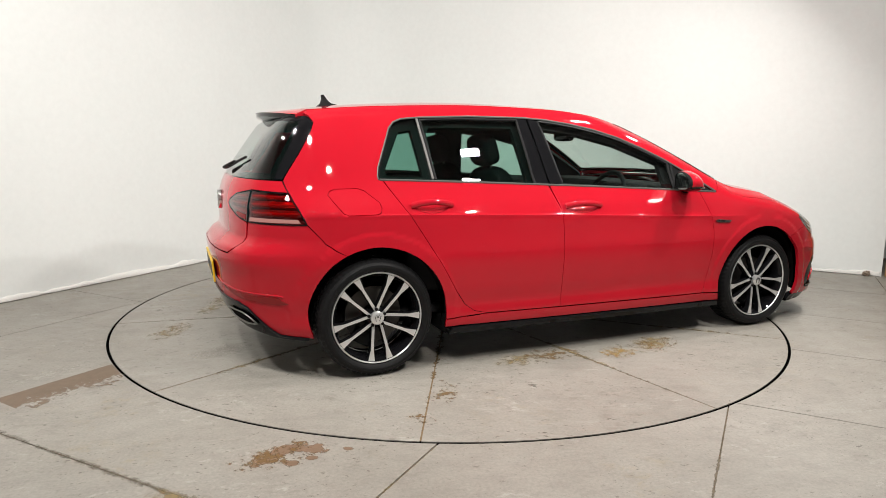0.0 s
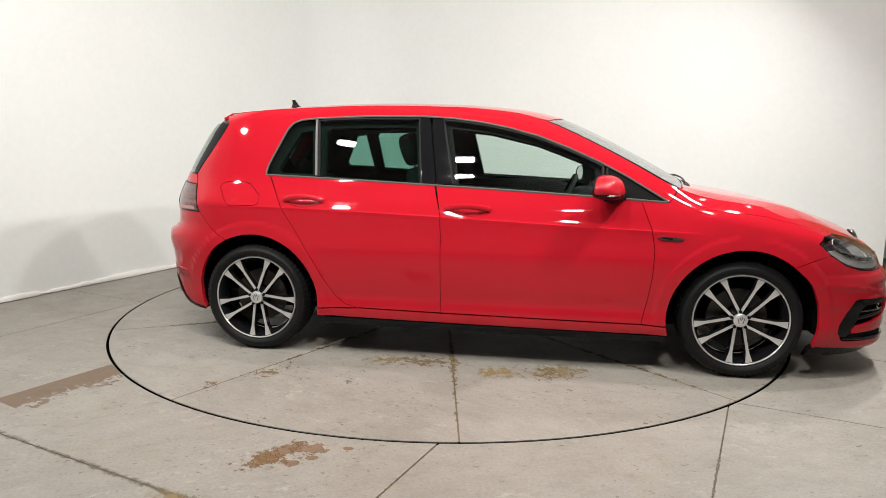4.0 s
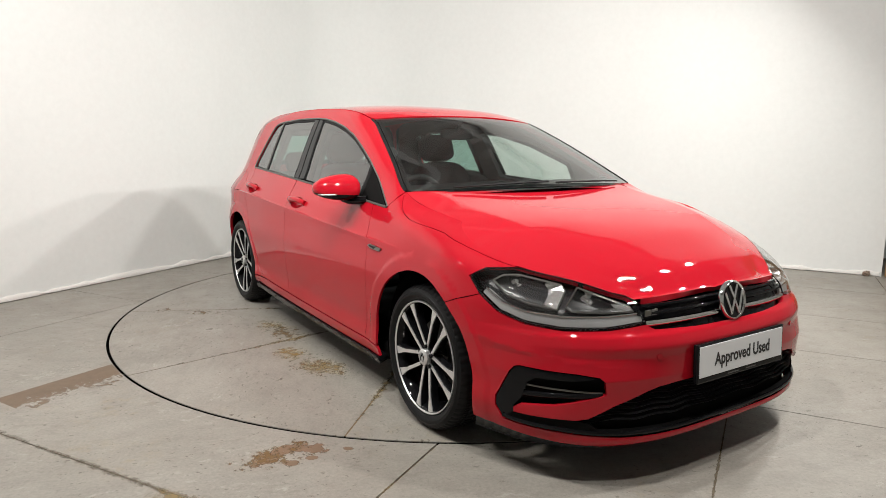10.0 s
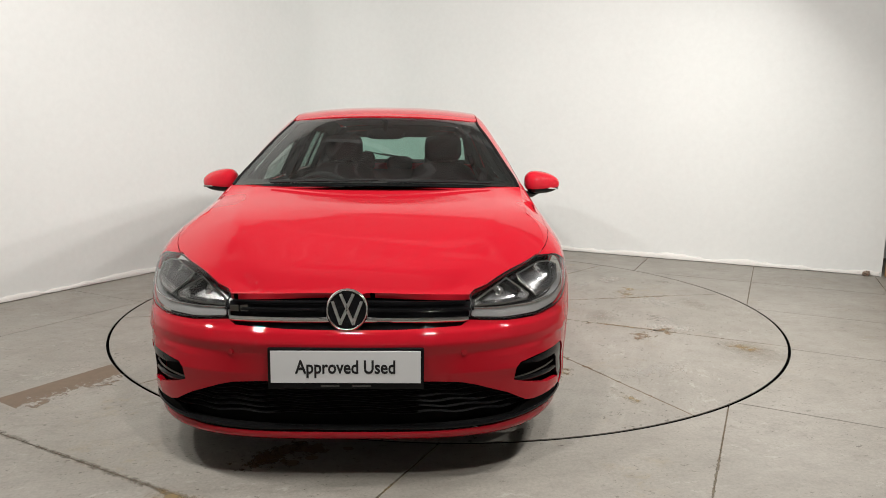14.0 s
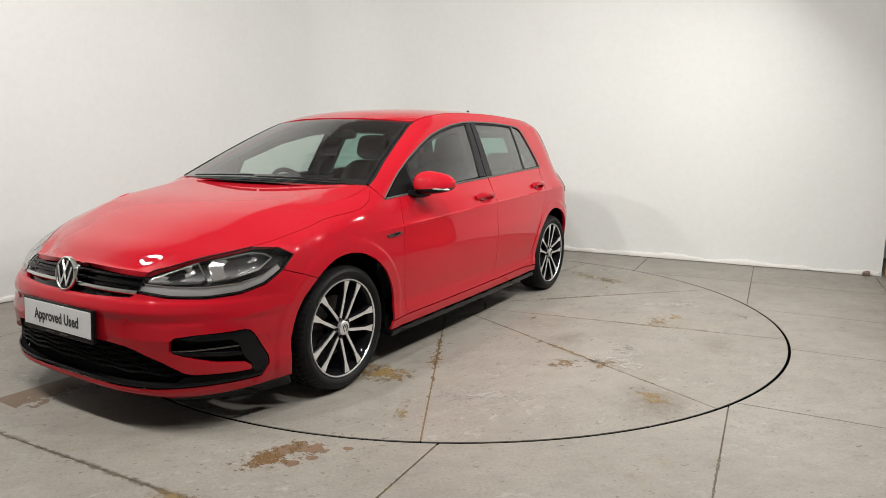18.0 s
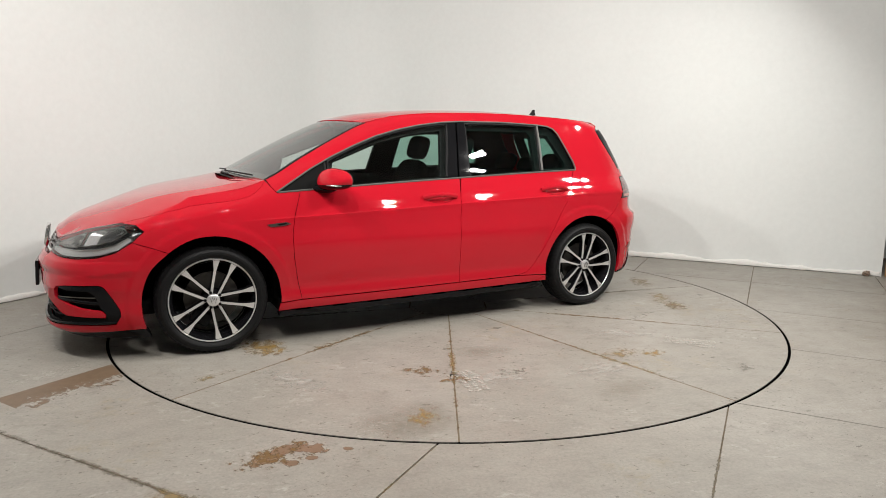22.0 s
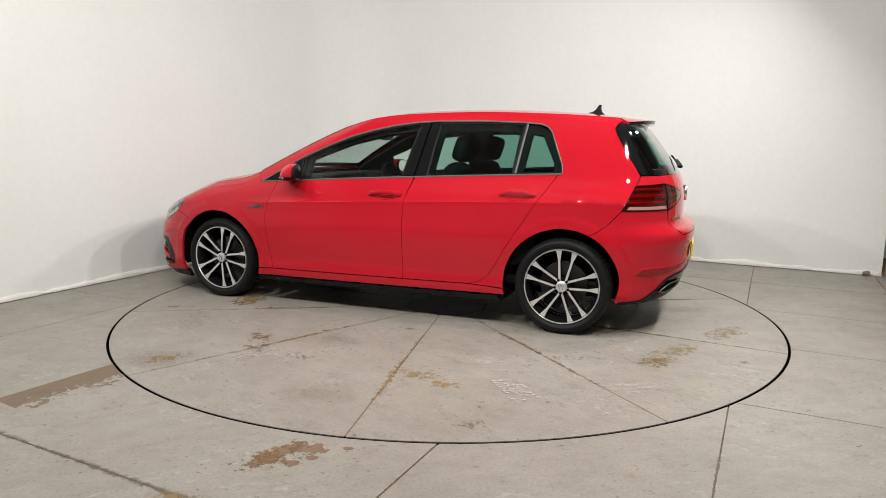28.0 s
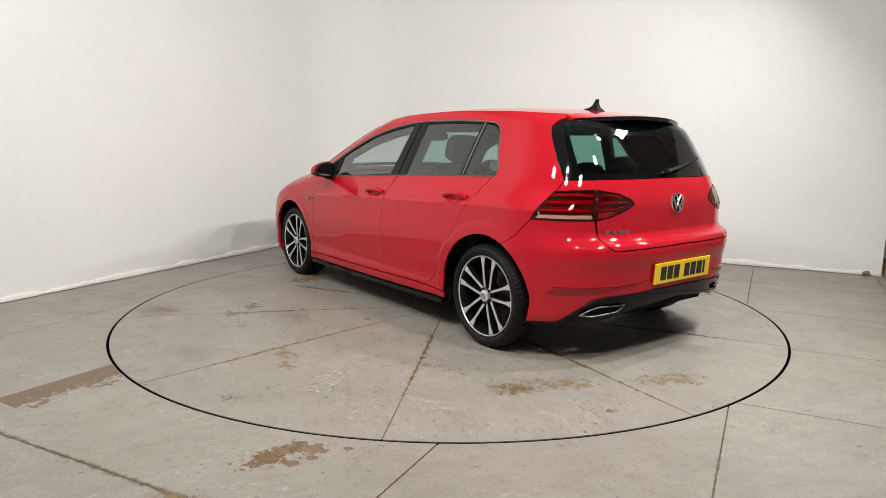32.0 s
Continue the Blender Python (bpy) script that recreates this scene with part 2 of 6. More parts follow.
def panel(name, poly, fn, mat, parent, label="", step=0.045, gap=0.0016, depth=0.012, side=1, lift=0.0, holes=(), h=0.004, extra=(), rise=None):
    """A piece of a curved surface fn(u, v), cut out along poly, with its edges turned in by depth."""
    poly = dense(shrink(poly, gap) if gap else list(poly), step)
    uv, tris = flat_mesh(poly, step, [dense(shrink(list(q), -gap) if gap else list(q), step) for q in holes], extra)
    P = fn(uv[:, 0], uv[:, 1])
    N = np.cross(fn(uv[:, 0] + h, uv[:, 1]) - fn(uv[:, 0] - h, uv[:, 1]), fn(uv[:, 0], uv[:, 1] + h) - fn(uv[:, 0], uv[:, 1] - h))
    N /= np.linalg.norm(N, axis=1)[:, None] + 1e-12
    out = P - np.array([0.0, 0.0, 0.55])
    out[:, 0] *= 0.6
    if np.sum(N * out) < 0:
        N = -N
    if rise:
        N[:, 2] = np.maximum(N[:, 2], rise)
        N /= np.linalg.norm(N, axis=1)[:, None]
    P = P + N * lift
    P[:, 1] *= side
    N[:, 1] *= side
    faces = []
    for t in tris:
        a, b, c = P[t[0]], P[t[1]], P[t[2]]
        faces.append(t if np.dot(np.cross(b - a, c - a), N[t[0]]) > 0 else t[::-1])
    count = {}
    for t in faces:
        for i in range(3):
            count[(t[i], t[(i + 1) % 3])] = True
    rim = [(a, b) for a, b in count if (b, a) not in count]
    verts, norms = list(P), list(N)
    if depth:
        idx = {}
        for a, b in rim:
            for k in (a, b):
                if k not in idx:
                    idx[k] = len(verts)
                    verts += [P[k], P[k] - N[k] * depth]
                    norms += [np.zeros(3), np.zeros(3)]
            along = P[b] - P[a]
            outw = np.cross(along, N[a])
            outw /= np.linalg.norm(outw) + 1e-12
            for k in (a, b):
                norms[idx[k]] = norms[idx[k]] + outw
                norms[idx[k] + 1] = norms[idx[k] + 1] + outw
            faces.append([idx[b], idx[a], idx[a] + 1, idx[b] + 1])
    me = bpy.data.meshes.new(name)
    me.from_pydata([tuple(v) for v in verts], [], faces)
    me.polygons.foreach_set("use_smooth", [True] * len(me.polygons))
    norms = np.array(norms)
    norms /= np.linalg.norm(norms, axis=1)[:, None] + 1e-12
    me.normals_split_custom_set_from_vertices([tuple(v) for v in norms])
    me.materials.append(mat)
    return hang(name, me, parent, label)


def lathe(bm, profile, axis, steps=64, closed=False):
    """Turns a profile of (radius, offset) round the y axis ('y') or z axis ('z')."""
    rings = []
    for k in range(steps):
        a = 2 * math.pi * k / steps
        ca, sa = math.cos(a), math.sin(a)
        rings.append([bm.verts.new((r * ca, o, r * sa) if axis == "y" else (r * ca, r * sa, o)) for r, o in profile])
    m = len(profile)
    for k in range(steps):
        p, q = rings[k], rings[(k + 1) % steps]
        for i in range(m if closed else m - 1):
            j = (i + 1) % m
            bm.faces.new((p[i], p[j], q[j], q[i]) if axis == "y" else (p[i], q[i], q[j], p[j]))
    return bm


def tube(bm, pts, radius, sides=8, flat=1.0):
    """A round bar along a line of points."""
    rings = []
    pts = [Vector(p) for p in pts]
    for i, p in enumerate(pts):
        d = (pts[min(i + 1, len(pts) - 1)] - pts[max(i - 1, 0)]).normalized()
        u = d.cross(Vector((0, 0, 1)))
        u = u.normalized() if u.length > 0.05 else Vector((0, 1, 0))
        w = u.cross(d)
        rings.append([bm.verts.new(p + (u * math.cos(2 * math.pi * k / sides) + w * math.sin(2 * math.pi * k / sides) * flat) * radius) for k in range(sides)])
    for a, b in zip(rings, rings[1:]):
        for k in range(sides):
            bm.faces.new((a[k], a[(k + 1) % sides], b[(k + 1) % sides], b[k]))
    bm.faces.new(rings[0][::-1])
    bm.faces.new(rings[-1])
    return bm


def sheet(name, fn, us, vs, mat, parent, label="", thick=0.0):
    """A grid patch of fn(u, v) with smooth shading."""
    bm = bmesh.new()
    g = [[bm.verts.new(fn(u, v)) for v in vs] for u in us]
    for i in range(len(us) - 1):
        for j in range(len(vs) - 1):
            bm.faces.new((g[i][j], g[i + 1][j], g[i + 1][j + 1], g[i][j + 1]))
    bmesh.ops.recalc_face_normals(bm, faces=bm.faces)
    if thick:
        bmesh.ops.solidify(bm, geom=bm.faces[:], thickness=thick)
    return smooth_all(part(name, bm, mat, parent, label), 45)


def thing(name, label, category, group="", m=None):
    ob = new(name)
    ob.empty_display_size = 0.2
    if m is not None:
        ob.matrix_world = m
    return tagged(ob, label, category, group)


# ---- the studio ----
R_TABLE = 2.252
WALL_A, WALL_B, WALL_END, ROOM_NEAR, CEILING_Z = -2.90, 2.87, 3.05, -7.0, 4.3


def wall_paint():
    m = material("white_wall_paint", (0.85, 0.845, 0.83), 0.7)
    n = Nodes(m)
    n.link(n.mix(0.6, n.ramp(n.noise(0.9, 5), (0.3, (0.765, 0.787, 0.775)), (0.7, (0.795, 0.818, 0.805))),
                 n.ramp(n.noise(20, 6), (0.3, (0.96,)), (0.7, (1.02,))), "MULTIPLY"), n.bsdf.inputs["Base Color"])
    n.bump(n.noise(70, 6), 0.08, 0.002)
    return m


WALL = wall_paint()
PLASTER = material("rough_white_filler", (0.78, 0.77, 0.74), 0.85)
Nodes(PLASTER).bump(Nodes(PLASTER).noise(35, 8), 0.6, 0.01)
WOOD = material("brown_plywood", (0.32, 0.19, 0.09), 0.6)
wn = Nodes(WOOD)
wn.link(wn.ramp(wn.noise(9, 8), (0.3, (0.25, 0.14, 0.06)), (0.7, (0.42, 0.27, 0.13))), wn.bsdf.inputs["Base Color"])
STEEL = material("grey_roof_sheet", (0.34, 0.34, 0.335), 0.5)


def prism(name, outline, z0, z1, mat, parent=None, bevel=0.0):
    """An upright block over a plan outline."""
    bm = bmesh.new()
    f = bm.faces.new([bm.verts.new((*p, z0)) for p in outline])
    up = bmesh.ops.extrude_face_region(bm, geom=[f])["geom"]
    bmesh.ops.translate(bm, vec=(0, 0, z1 - z0), verts=[g for g in up if isinstance(g, bmesh.types.BMVert)])
    bmesh.ops.recalc_face_normals(bm, faces=bm.faces)
    if bevel:
        bmesh.ops.bevel(bm, geom=[e for e in bm.edges], offset=bevel, segments=2, affect="EDGES")
    return part(name, bm, mat, parent)


def studio_wall(name, pts, label, thick=0.2):
    """A wall along points of the studio's plan, its face on them and its body outside."""
    p = [studio(*q).xy for q in pts]
    n = []
    for i in range(len(p)):
        d = (p[min(i + 1, len(p) - 1)] - p[max(i - 1, 0)]).normalized()
        n.append(p[i] + Vector((-d.y, d.x)) * thick)
    ob = prism(name, [*p, *n[::-1]], -0.02, CEILING_Z, WALL)
    return smooth_all(tagged(ob, label, "wall", kind="structure"), 25)


CORNER = 0.9
bend = [(WALL_A + CORNER - CORNER * math.cos(a), WALL_B - CORNER + CORNER * math.sin(a)) for a in np.linspace(0, math.pi / 2, 15)]
studio_wall("wall_back", [(WALL_A, ROOM_NEAR), (WALL_A, -1.0), *bend, (0.5, WALL_B), (WALL_END, WALL_B)], "white painted studio wall with a soft rounded corner")
studio_wall("wall_side", [(WALL_END, WALL_B + 0.205), (WALL_END, WALL_B + 1.2)], "white painted return of the studio wall")
studio_wall("wall_far", [(WALL_END, WALL_B + 1.2), (7.0, WALL_B + 1.2)], "white painted wall beyond the studio opening")
studio_wall("wall_right", [(7.0, WALL_B + 1.2), (7.0, ROOM_NEAR)], "white painted side wall of the workshop")
studio_wall("wall_near", [(7.0, ROOM_NEAR), (WALL_A, ROOM_NEAR)], "white painted wall behind the camera stand")


def ceiling():
    bm = bmesh.new()
    a = -3.1
    prof = []
    while a < 7.3:
        prof += [(a, 0.0), (a + 0.16, 0.0), (a + 0.19, 0.05), (a + 0.30, 0.05), (a + 0.33, 0.0)]
        a += 0.33
    rows = [[bm.verts.new(studio(x, b, CEILING_Z - z)) for x, z in prof] for b in (ROOM_NEAR - 0.2, WALL_B + 1.4)]
    for i in range(len(prof) - 1):
        bm.faces.new((rows[0][i], rows[1][i], rows[1][i + 1], rows[0][i + 1]))
    for b in (-5.5, -3.5, -1.5, 0.5, 2.3):
        box(bm, -3.0, b - 0.06, CEILING_Z - 0.24, 7.1, b + 0.06, CEILING_Z - 0.055, m=pose(0, 0, 0, 0, 0, math.degrees(TURN)))
    tagged(part("ceiling", bm, STEEL, None), "dark grey profiled steel roof with beams", "ceiling", kind="structure")


ceiling()


def disc_gap():
    """Floor slabs outside the turntable, each with its own edges, over a dark bed."""
    bm = bmesh.new()
    bed = [studio(-3.2, ROOM_NEAR - 0.3, -0.006), studio(7.3, ROOM_NEAR - 0.3, -0.006), studio(7.3, 4.4, -0.006), studio(-3.2, 4.4, -0.006)]
    bm.faces.new([bm.verts.new(v) for v in bed])
    floor = tagged(part("floor", bm, JOINT, None), "grey concrete workshop floor with sawn joints", "floor", kind="structure")
    lines_a = [-3.1, -2.045, 0.972, 1.985, 3.0, 5.0, 7.2]
    lines_b = [ROOM_NEAR - 0.2, -4.9, -2.795, -1.02, 0.02, 0.967, 2.0, 4.3]
    ring = [(R_TABLE + 0.0075) * np.array((math.cos(t), math.sin(t))) for t in np.linspace(0, 2 * math.pi, 181)[:-1]]
    for i in range(len(lines_a) - 1):
        for j in range(len(lines_b) - 1):
            ga0, ga1 = (0.0045 if x == 0.972 else 0.003 for x in lines_a[i:i + 2])
            gb0, gb1 = (0.0036 if x == -2.795 else 0.003 for x in lines_b[j:j + 2])
            a0, a1, b0, b1 = lines_a[i] + ga0, lines_a[i + 1] - ga1, lines_b[j] + gb0, lines_b[j + 1] - gb1
            quad = [studio(a, b).xy for a, b in ((a0, b0), (a1, b0), (a1, b1), (a0, b1))]
            if all(q.length < R_TABLE - 0.02 for q in quad):
                continue
            q = np.array([tuple(v) for v in quad])
            pts = [Vector(v) for v in quad] + [Vector(r) for r in ring]
            n = len(ring)
            v, e, f, *_ = geometry.delaunay_2d_cdt(pts, [(0, 1), (1, 2), (2, 3), (3, 0)] + [(4 + k, 4 + (k + 1) % n) for k in range(n)], [], 0, 1e-6)
            v = np.array([tuple(p) for p in v])
            mid = np.array([v[list(t)].mean(0) for t in f])
            keep = inside(q, mid) & (np.hypot(*mid.T) > R_TABLE + 0.006)
            tris = [f[k] for k in np.nonzero(keep)[0]]
            if not tris:
                continue
            used = sorted({k for t in tris for k in t})
            m = {k: i2 for i2, k in enumerate(used)}
            slab = bmesh.new()
            vs = [slab.verts.new((*v[k], 0.0)) for k in used]
            for t in tris:
                face = slab.faces.new([vs[m[k]] for k in t])
                if face.normal.z < 0 or face.calc_area() < 0:
                    face.normal_flip()
            slab.normal_update()
            for face in slab.faces:
                if face.normal.z < 0:
                    face.normal_flip()
            rim = [e2 for e2 in slab.edges if e2.is_boundary]
            low = bmesh.ops.extrude_edge_only(slab, edges=rim)["geom"]
            bmesh.ops.translate(slab, vec=(0, 0, -0.04), verts=[x for x in low if isinstance(x, bmesh.types.BMVert)])
            part("slab", slab, CONCRETE, floor)
    return floor


FLOOR = disc_gap()


# ---- the turntable ----
def turntable():
    table = thing("turntable", "round concrete car turntable flush with the floor, in ten sectors", "turntable")
    bm = bmesh.new()
    lathe(bm, [(0.001, -0.03), (R_TABLE - 0.010, -0.03), (R_TABLE - 0.010, -0.049), (0.001, -0.049)], "z", 96)
    part("base_plate", bm, INNER, table)
    for k in range(10):
        bm = bmesh.new()
        a0, a1 = radians(28 + 36 * k), radians(64 + 36 * k)
        gap = 0.0038
        def at(r, a, side):
            return Vector((r * math.cos(a) - side * gap * math.sin(a), r * math.sin(a) + side * gap * math.cos(a), 0.0))
        r1 = R_TABLE - 0.0085
        line = [at(0.30, a0, 1), at(r1, a0, 1)] + [Vector((r1 * math.cos(a), r1 * math.sin(a), 0)) for a in np.linspace(a0 + 0.02, a1 - 0.02, 16)] + [at(r1, a1, -1), at(0.30, a1, -1)]
        f = bm.faces.new([bm.verts.new(p) for p in line])
        low = bmesh.ops.extrude_edge_only(bm, edges=bm.edges[:])["geom"]
        bmesh.ops.translate(bm, vec=(0, 0, -0.028), verts=[x for x in low if isinstance(x, bmesh.types.BMVert)])
        bmesh.ops.recalc_face_normals(bm, faces=bm.faces)
        part("sector", bm, CONCRETE_TABLE, table)
    bm = bmesh.new()
    hub = [Vector((0.288 * math.cos(radians(28 + 36 * k)), 0.288 * math.sin(radians(28 + 36 * k)), 0)) for k in range(10)]
    bm.faces.new([bm.verts.new(p) for p in hub])
    low = bmesh.ops.extrude_edge_only(bm, edges=bm.edges[:])["geom"]
    bmesh.ops.translate(bm, vec=(0, 0, -0.028), verts=[x for x in low if isinstance(x, bmesh.types.BMVert)])
    part("hub_plate", bm, CONCRETE_TABLE, table)
    return table


TABLE = turntable()


PRINT = material("pale_dust_print", (0.60, 0.575, 0.52), 0.8)
pn = Nodes(PRINT)
pn.link(pn.ramp(pn.noise(40, 6, 0.7, pn.add("ShaderNodeNewGeometry").outputs["Position"]), (0.46, (0.0,)), (0.66, (0.55,))), pn.bsdf.inputs["Alpha"])


def rings_and_dirt():
    """A near-black ring for the shaded gap round the table, dirt in the joints, and spills on the concrete."""
    bm = bmesh.new()
    lathe(bm, [(R_TABLE - 0.0112, -0.001), (R_TABLE - 0.0108, -0.004), (R_TABLE + 0.0098, -0.004), (R_TABLE + 0.0100, -0.001)], "z", 180)
    part("gap_shade_ring", bm, GAP, FLOOR)

    laid = itertools.count()

    def patch(parent, x, y, turn, sx, sy, mat):
        z = 0.0008 + 0.00003 * next(laid)
        bm = bmesh.new()
        bm.faces.new([bm.verts.new(v) for v in ((-sx, -sy, 0), (sx, -sy, 0), (sx, sy, 0), (-sx, sy, 0))])
        ob = part("stain", bm, mat, parent)
        ob.matrix_basis = Matrix.Translation((x, y, z)) @ pose(0, 0, 0, 0, 0, turn)
        return ob
    wet = stain("brown_spill", (0.205, 0.136, 0.090), 11.0, 0.60, 0.02, grit=0.6)
    mud = stain("brown_mud_strip", (0.168, 0.114, 0.072), 12.0, 0.63, 0.02, straight=True, grit=0.66)
    chip = stain("pale_chipped_paint", (0.46, 0.44, 0.39), 40.0, 0.66, 0.03, 0.75, gain=0.18)
    ochre = stain("ochre_rust_mark", (0.29, 0.210, 0.095), 22.0, 0.69, 0.14, 0.6, gain=0.17)
    rust = stain("rust_flecks", (0.19, 0.115, 0.045), 26.0, 0.67, 0.07, 0.72, gain=0.17)
    dark = stain("dark_scuff", (0.10, 0.086, 0.064), 24.0, 0.69, 0.06, 0.38, gain=0.16)
    chalk = stain("pale_tyre_print", (0.48, 0.46, 0.42), 30.0, 0.66, 0.05, 0.6, gain=0.17)
    grime = stain("joint_grime", (0.145, 0.118, 0.078), 26.0, 0.64, 0.06, 0.8, gain=0.20)
    dirt = stain("joint_dirt", (0.165, 0.137, 0.098), 20.0, 0.68, 0.16, 0.6, gain=0.26)
    smear = stain("faint_brown_smear", (0.215, 0.175, 0.125), 11.0, 0.90, 0.44, 0.17, grit=0.7, gain=0.5)
    orange = stain("orange_rust_dust", (0.34, 0.215, 0.060), 26.0, 0.66, 0.12, 0.6, gain=0.17)
    # the brown strip that runs up to the ring, with pale chips along it
    q = math.degrees(math.atan2(-1.651 + 2.135, -1.569 + 1.765))
    bm = bmesh.new()
    bm.faces.new([bm.verts.new((x, y, 0)) for x, y in ((0.15, -0.30), (0.15, 0.275), (-0.05, 0.205), (-0.15, 0.15), (-0.15, -0.30))])
    ob = part("stain", bm, mud, FLOOR)
    ob.matrix_basis = Matrix.Translation((-1.541, -1.935, 0.0006)) @ pose(0, 0, 0, 0, 0, q + 90) @ pose(0, 0, 0, 180, 0, 0)
    patch(FLOOR, -1.80, -1.85, q, 0.36, 0.10, chip)
    patch(FLOOR, -1.52, -2.02, q, 0.36, 0.09, chip)
    for x, y, turn, sx, sy, mat in ((-0.312, -2.462, 60, 0.120, 0.052, wet), (-0.262, -2.385, 50, 0.085, 0.050, wet), (-0.178, -2.366, 14, 0.085, 0.055, wet),
                                    (-0.214, -2.492, 10, 0.036, 0.026, wet), (-0.149, -2.440, 15, 0.028, 0.020, wet), (-0.040, -2.346, 0, 0.026, 0.018, wet), (-0.30, -2.45, 40, 0.22, 0.14, rust)):
        patch(FLOOR, x, y, turn, sx, sy, mat)
    for a0, a1, b, mat, w in ((-1.9, -0.2, -2.795, dirt, 0.026), (-0.5, 0.97, -2.795, dirt, 0.020), (-1.35, -0.65, -2.80, rust, 0.035), (-1.75, -1.1, -2.81, rust, 0.05), (0.2, 0.95, -2.795, ochre, 0.03), (1.05, 2.4, -2.795, grime, 0.02)):
        c = studio((a0 + a1) / 2, b)
        patch(FLOOR, c.x, c.y, math.degrees(TURN), (a1 - a0) / 2, w, mat)
    for a, b0, b1 in ((0.972, -3.4, -2.2), (1.985, -3.2, -0.9), (1.985, 1.0, 2.7)):
        c = studio(a, (b0 + b1) / 2)
        patch(FLOOR, c.x, c.y, math.degrees(TURN) + 90, (b1 - b0) / 2, 0.008, ochre if a < 1 else grime)
    patch(FLOOR, -0.50, -2.79, 0, 0.12, 0.06, ochre)

    def on_table(r, ang, turn, sx, sy, mat):
        a = radians(ang)
        patch(TABLE, r * math.cos(a), r * math.sin(a), turn + ang, sx, sy, mat)
    for k in range(10):
        ang = 28 + 36 * k
        bm = bmesh.new()
        box(bm, 0.29, -0.005, -0.02, R_TABLE - 0.012, 0.005, -0.0012)
        ob = part("joint_filler", bm, RUST_JOINT if k % 3 != 1 else JOINT, TABLE)
        ob.matrix_basis = pose(0, 0, 0, 0, 0, ang)
        on_table(1.25, ang, 0, 0.98, 0.018, rust if k in (0, 1, 2, 3, 6) else grime)
        on_table(1.0 + 0.3 * (k % 3), ang, 2, 0.40, 0.030, rust if k in (0, 3, 6) else ochre)
    spots = ((1.28, 274, 90, 0.30, 0.13, rust), (1.30, 264, 90, 0.16, 0.10, ochre), (1.46, 289.5, 90, 0.14, 0.10, orange), (1.54, 300.5, 80, 0.22, 0.14, rust), (1.54, 301, 90, 0.24, 0.15, ochre),
             (1.72, 246.3, 0, 0.20, 0.08, rust), (2.02, 243.6, 80, 0.10, 0.07, rust), (1.67, 261.4, 0, 0.06, 0.05, dark),
             (1.52, 17.8, 75, 0.24, 0.16, rust), (1.50, 17.5, 90, 0.20, 0.13, orange), (1.25, 27.6, 0, 0.16, 0.05, rust), (1.97, 25, 0, 0.16, 0.04, ochre),
             (1.44, 57.4, 90, 0.16, 0.10, rust), (1.55, 64.6, 90, 0.12, 0.08, rust), (2.00, 60.3, 20, 0.20, 0.16, smear), (2.02, 59.8, 0, 0.12, 0.08, orange), (1.46, 77, 90, 0.16, 0.10, dark),
             (1.11, 73.4, 90, 0.20, 0.11, smear), (2.12, 57, 90, 0.22, 0.14, smear), (1.86, 91.5, 90, 0.22, 0.13, smear), (0.69, 90, 90, 0.12, 0.06, dark),
             (1.48, 104.6, 90, 0.14, 0.09, ochre), (1.61, 110.1, 90, 0.10, 0.07, orange), (1.72, 122, 40, 0.16, 0.09, chalk), (2.08, 113.6, 70, 0.16, 0.09, dark), (1.53, 72, 90, 0.26, 0.12, chalk),
             (1.38, 141.5, 62, 0.22, 0.035, dark), (1.44, 143.6, 62, 0.16, 0.03, dark), (1.69, 153.8, 80, 0.18, 0.12, rust), (1.69, 154.5, 80, 0.16, 0.11, ochre), (1.70, 163, 70, 0.22, 0.10, ochre), (2.06, 163.3, 70, 0.12, 0.06, dark),
             (1.60, 95, 90, 0.30, 0.16, chalk), (1.30, 120, 30, 0.30, 0.10, chalk), (1.85, 140, 60, 0.30, 0.12, chalk), (1.75, 36, 80, 0.30, 0.12, chalk), (1.9, 180, 60, 0.22, 0.11, ochre), (1.72, 198, 0, 0.22, 0.11, smear))
    for r, ang, turn, sx, sy, mat in spots:
        on_table(r, ang, turn, sx, sy, mat)
    # a pale tyre print: two rows of slanted bars
    for r, ang, turn, rows in ((1.575, 67.0, 81, 3), (1.72, 122.0, 128, 4)):
        mid = Vector((r * math.cos(radians(ang)), r * math.sin(radians(ang)), 0.0066))
        for row in range(rows):
            for k in range(11):
                bm = bmesh.new()
                box(bm, -0.008, -0.016, -0.0004, 0.008, 0.016, 0.0, 0, pose(0, 0, 0, 0, 0, 32 if row % 2 else -32))
                bar = part("tyre_print_bar", bm, PRINT, TABLE)
                bar.matrix_basis = Matrix.Translation(mid) @ pose(0, 0, 0, 0, 0, turn) @ Matrix.Translation((-0.14 + 0.027 * k, -0.020 * (rows - 1) + 0.040 * row, 0))


rings_and_dirt()


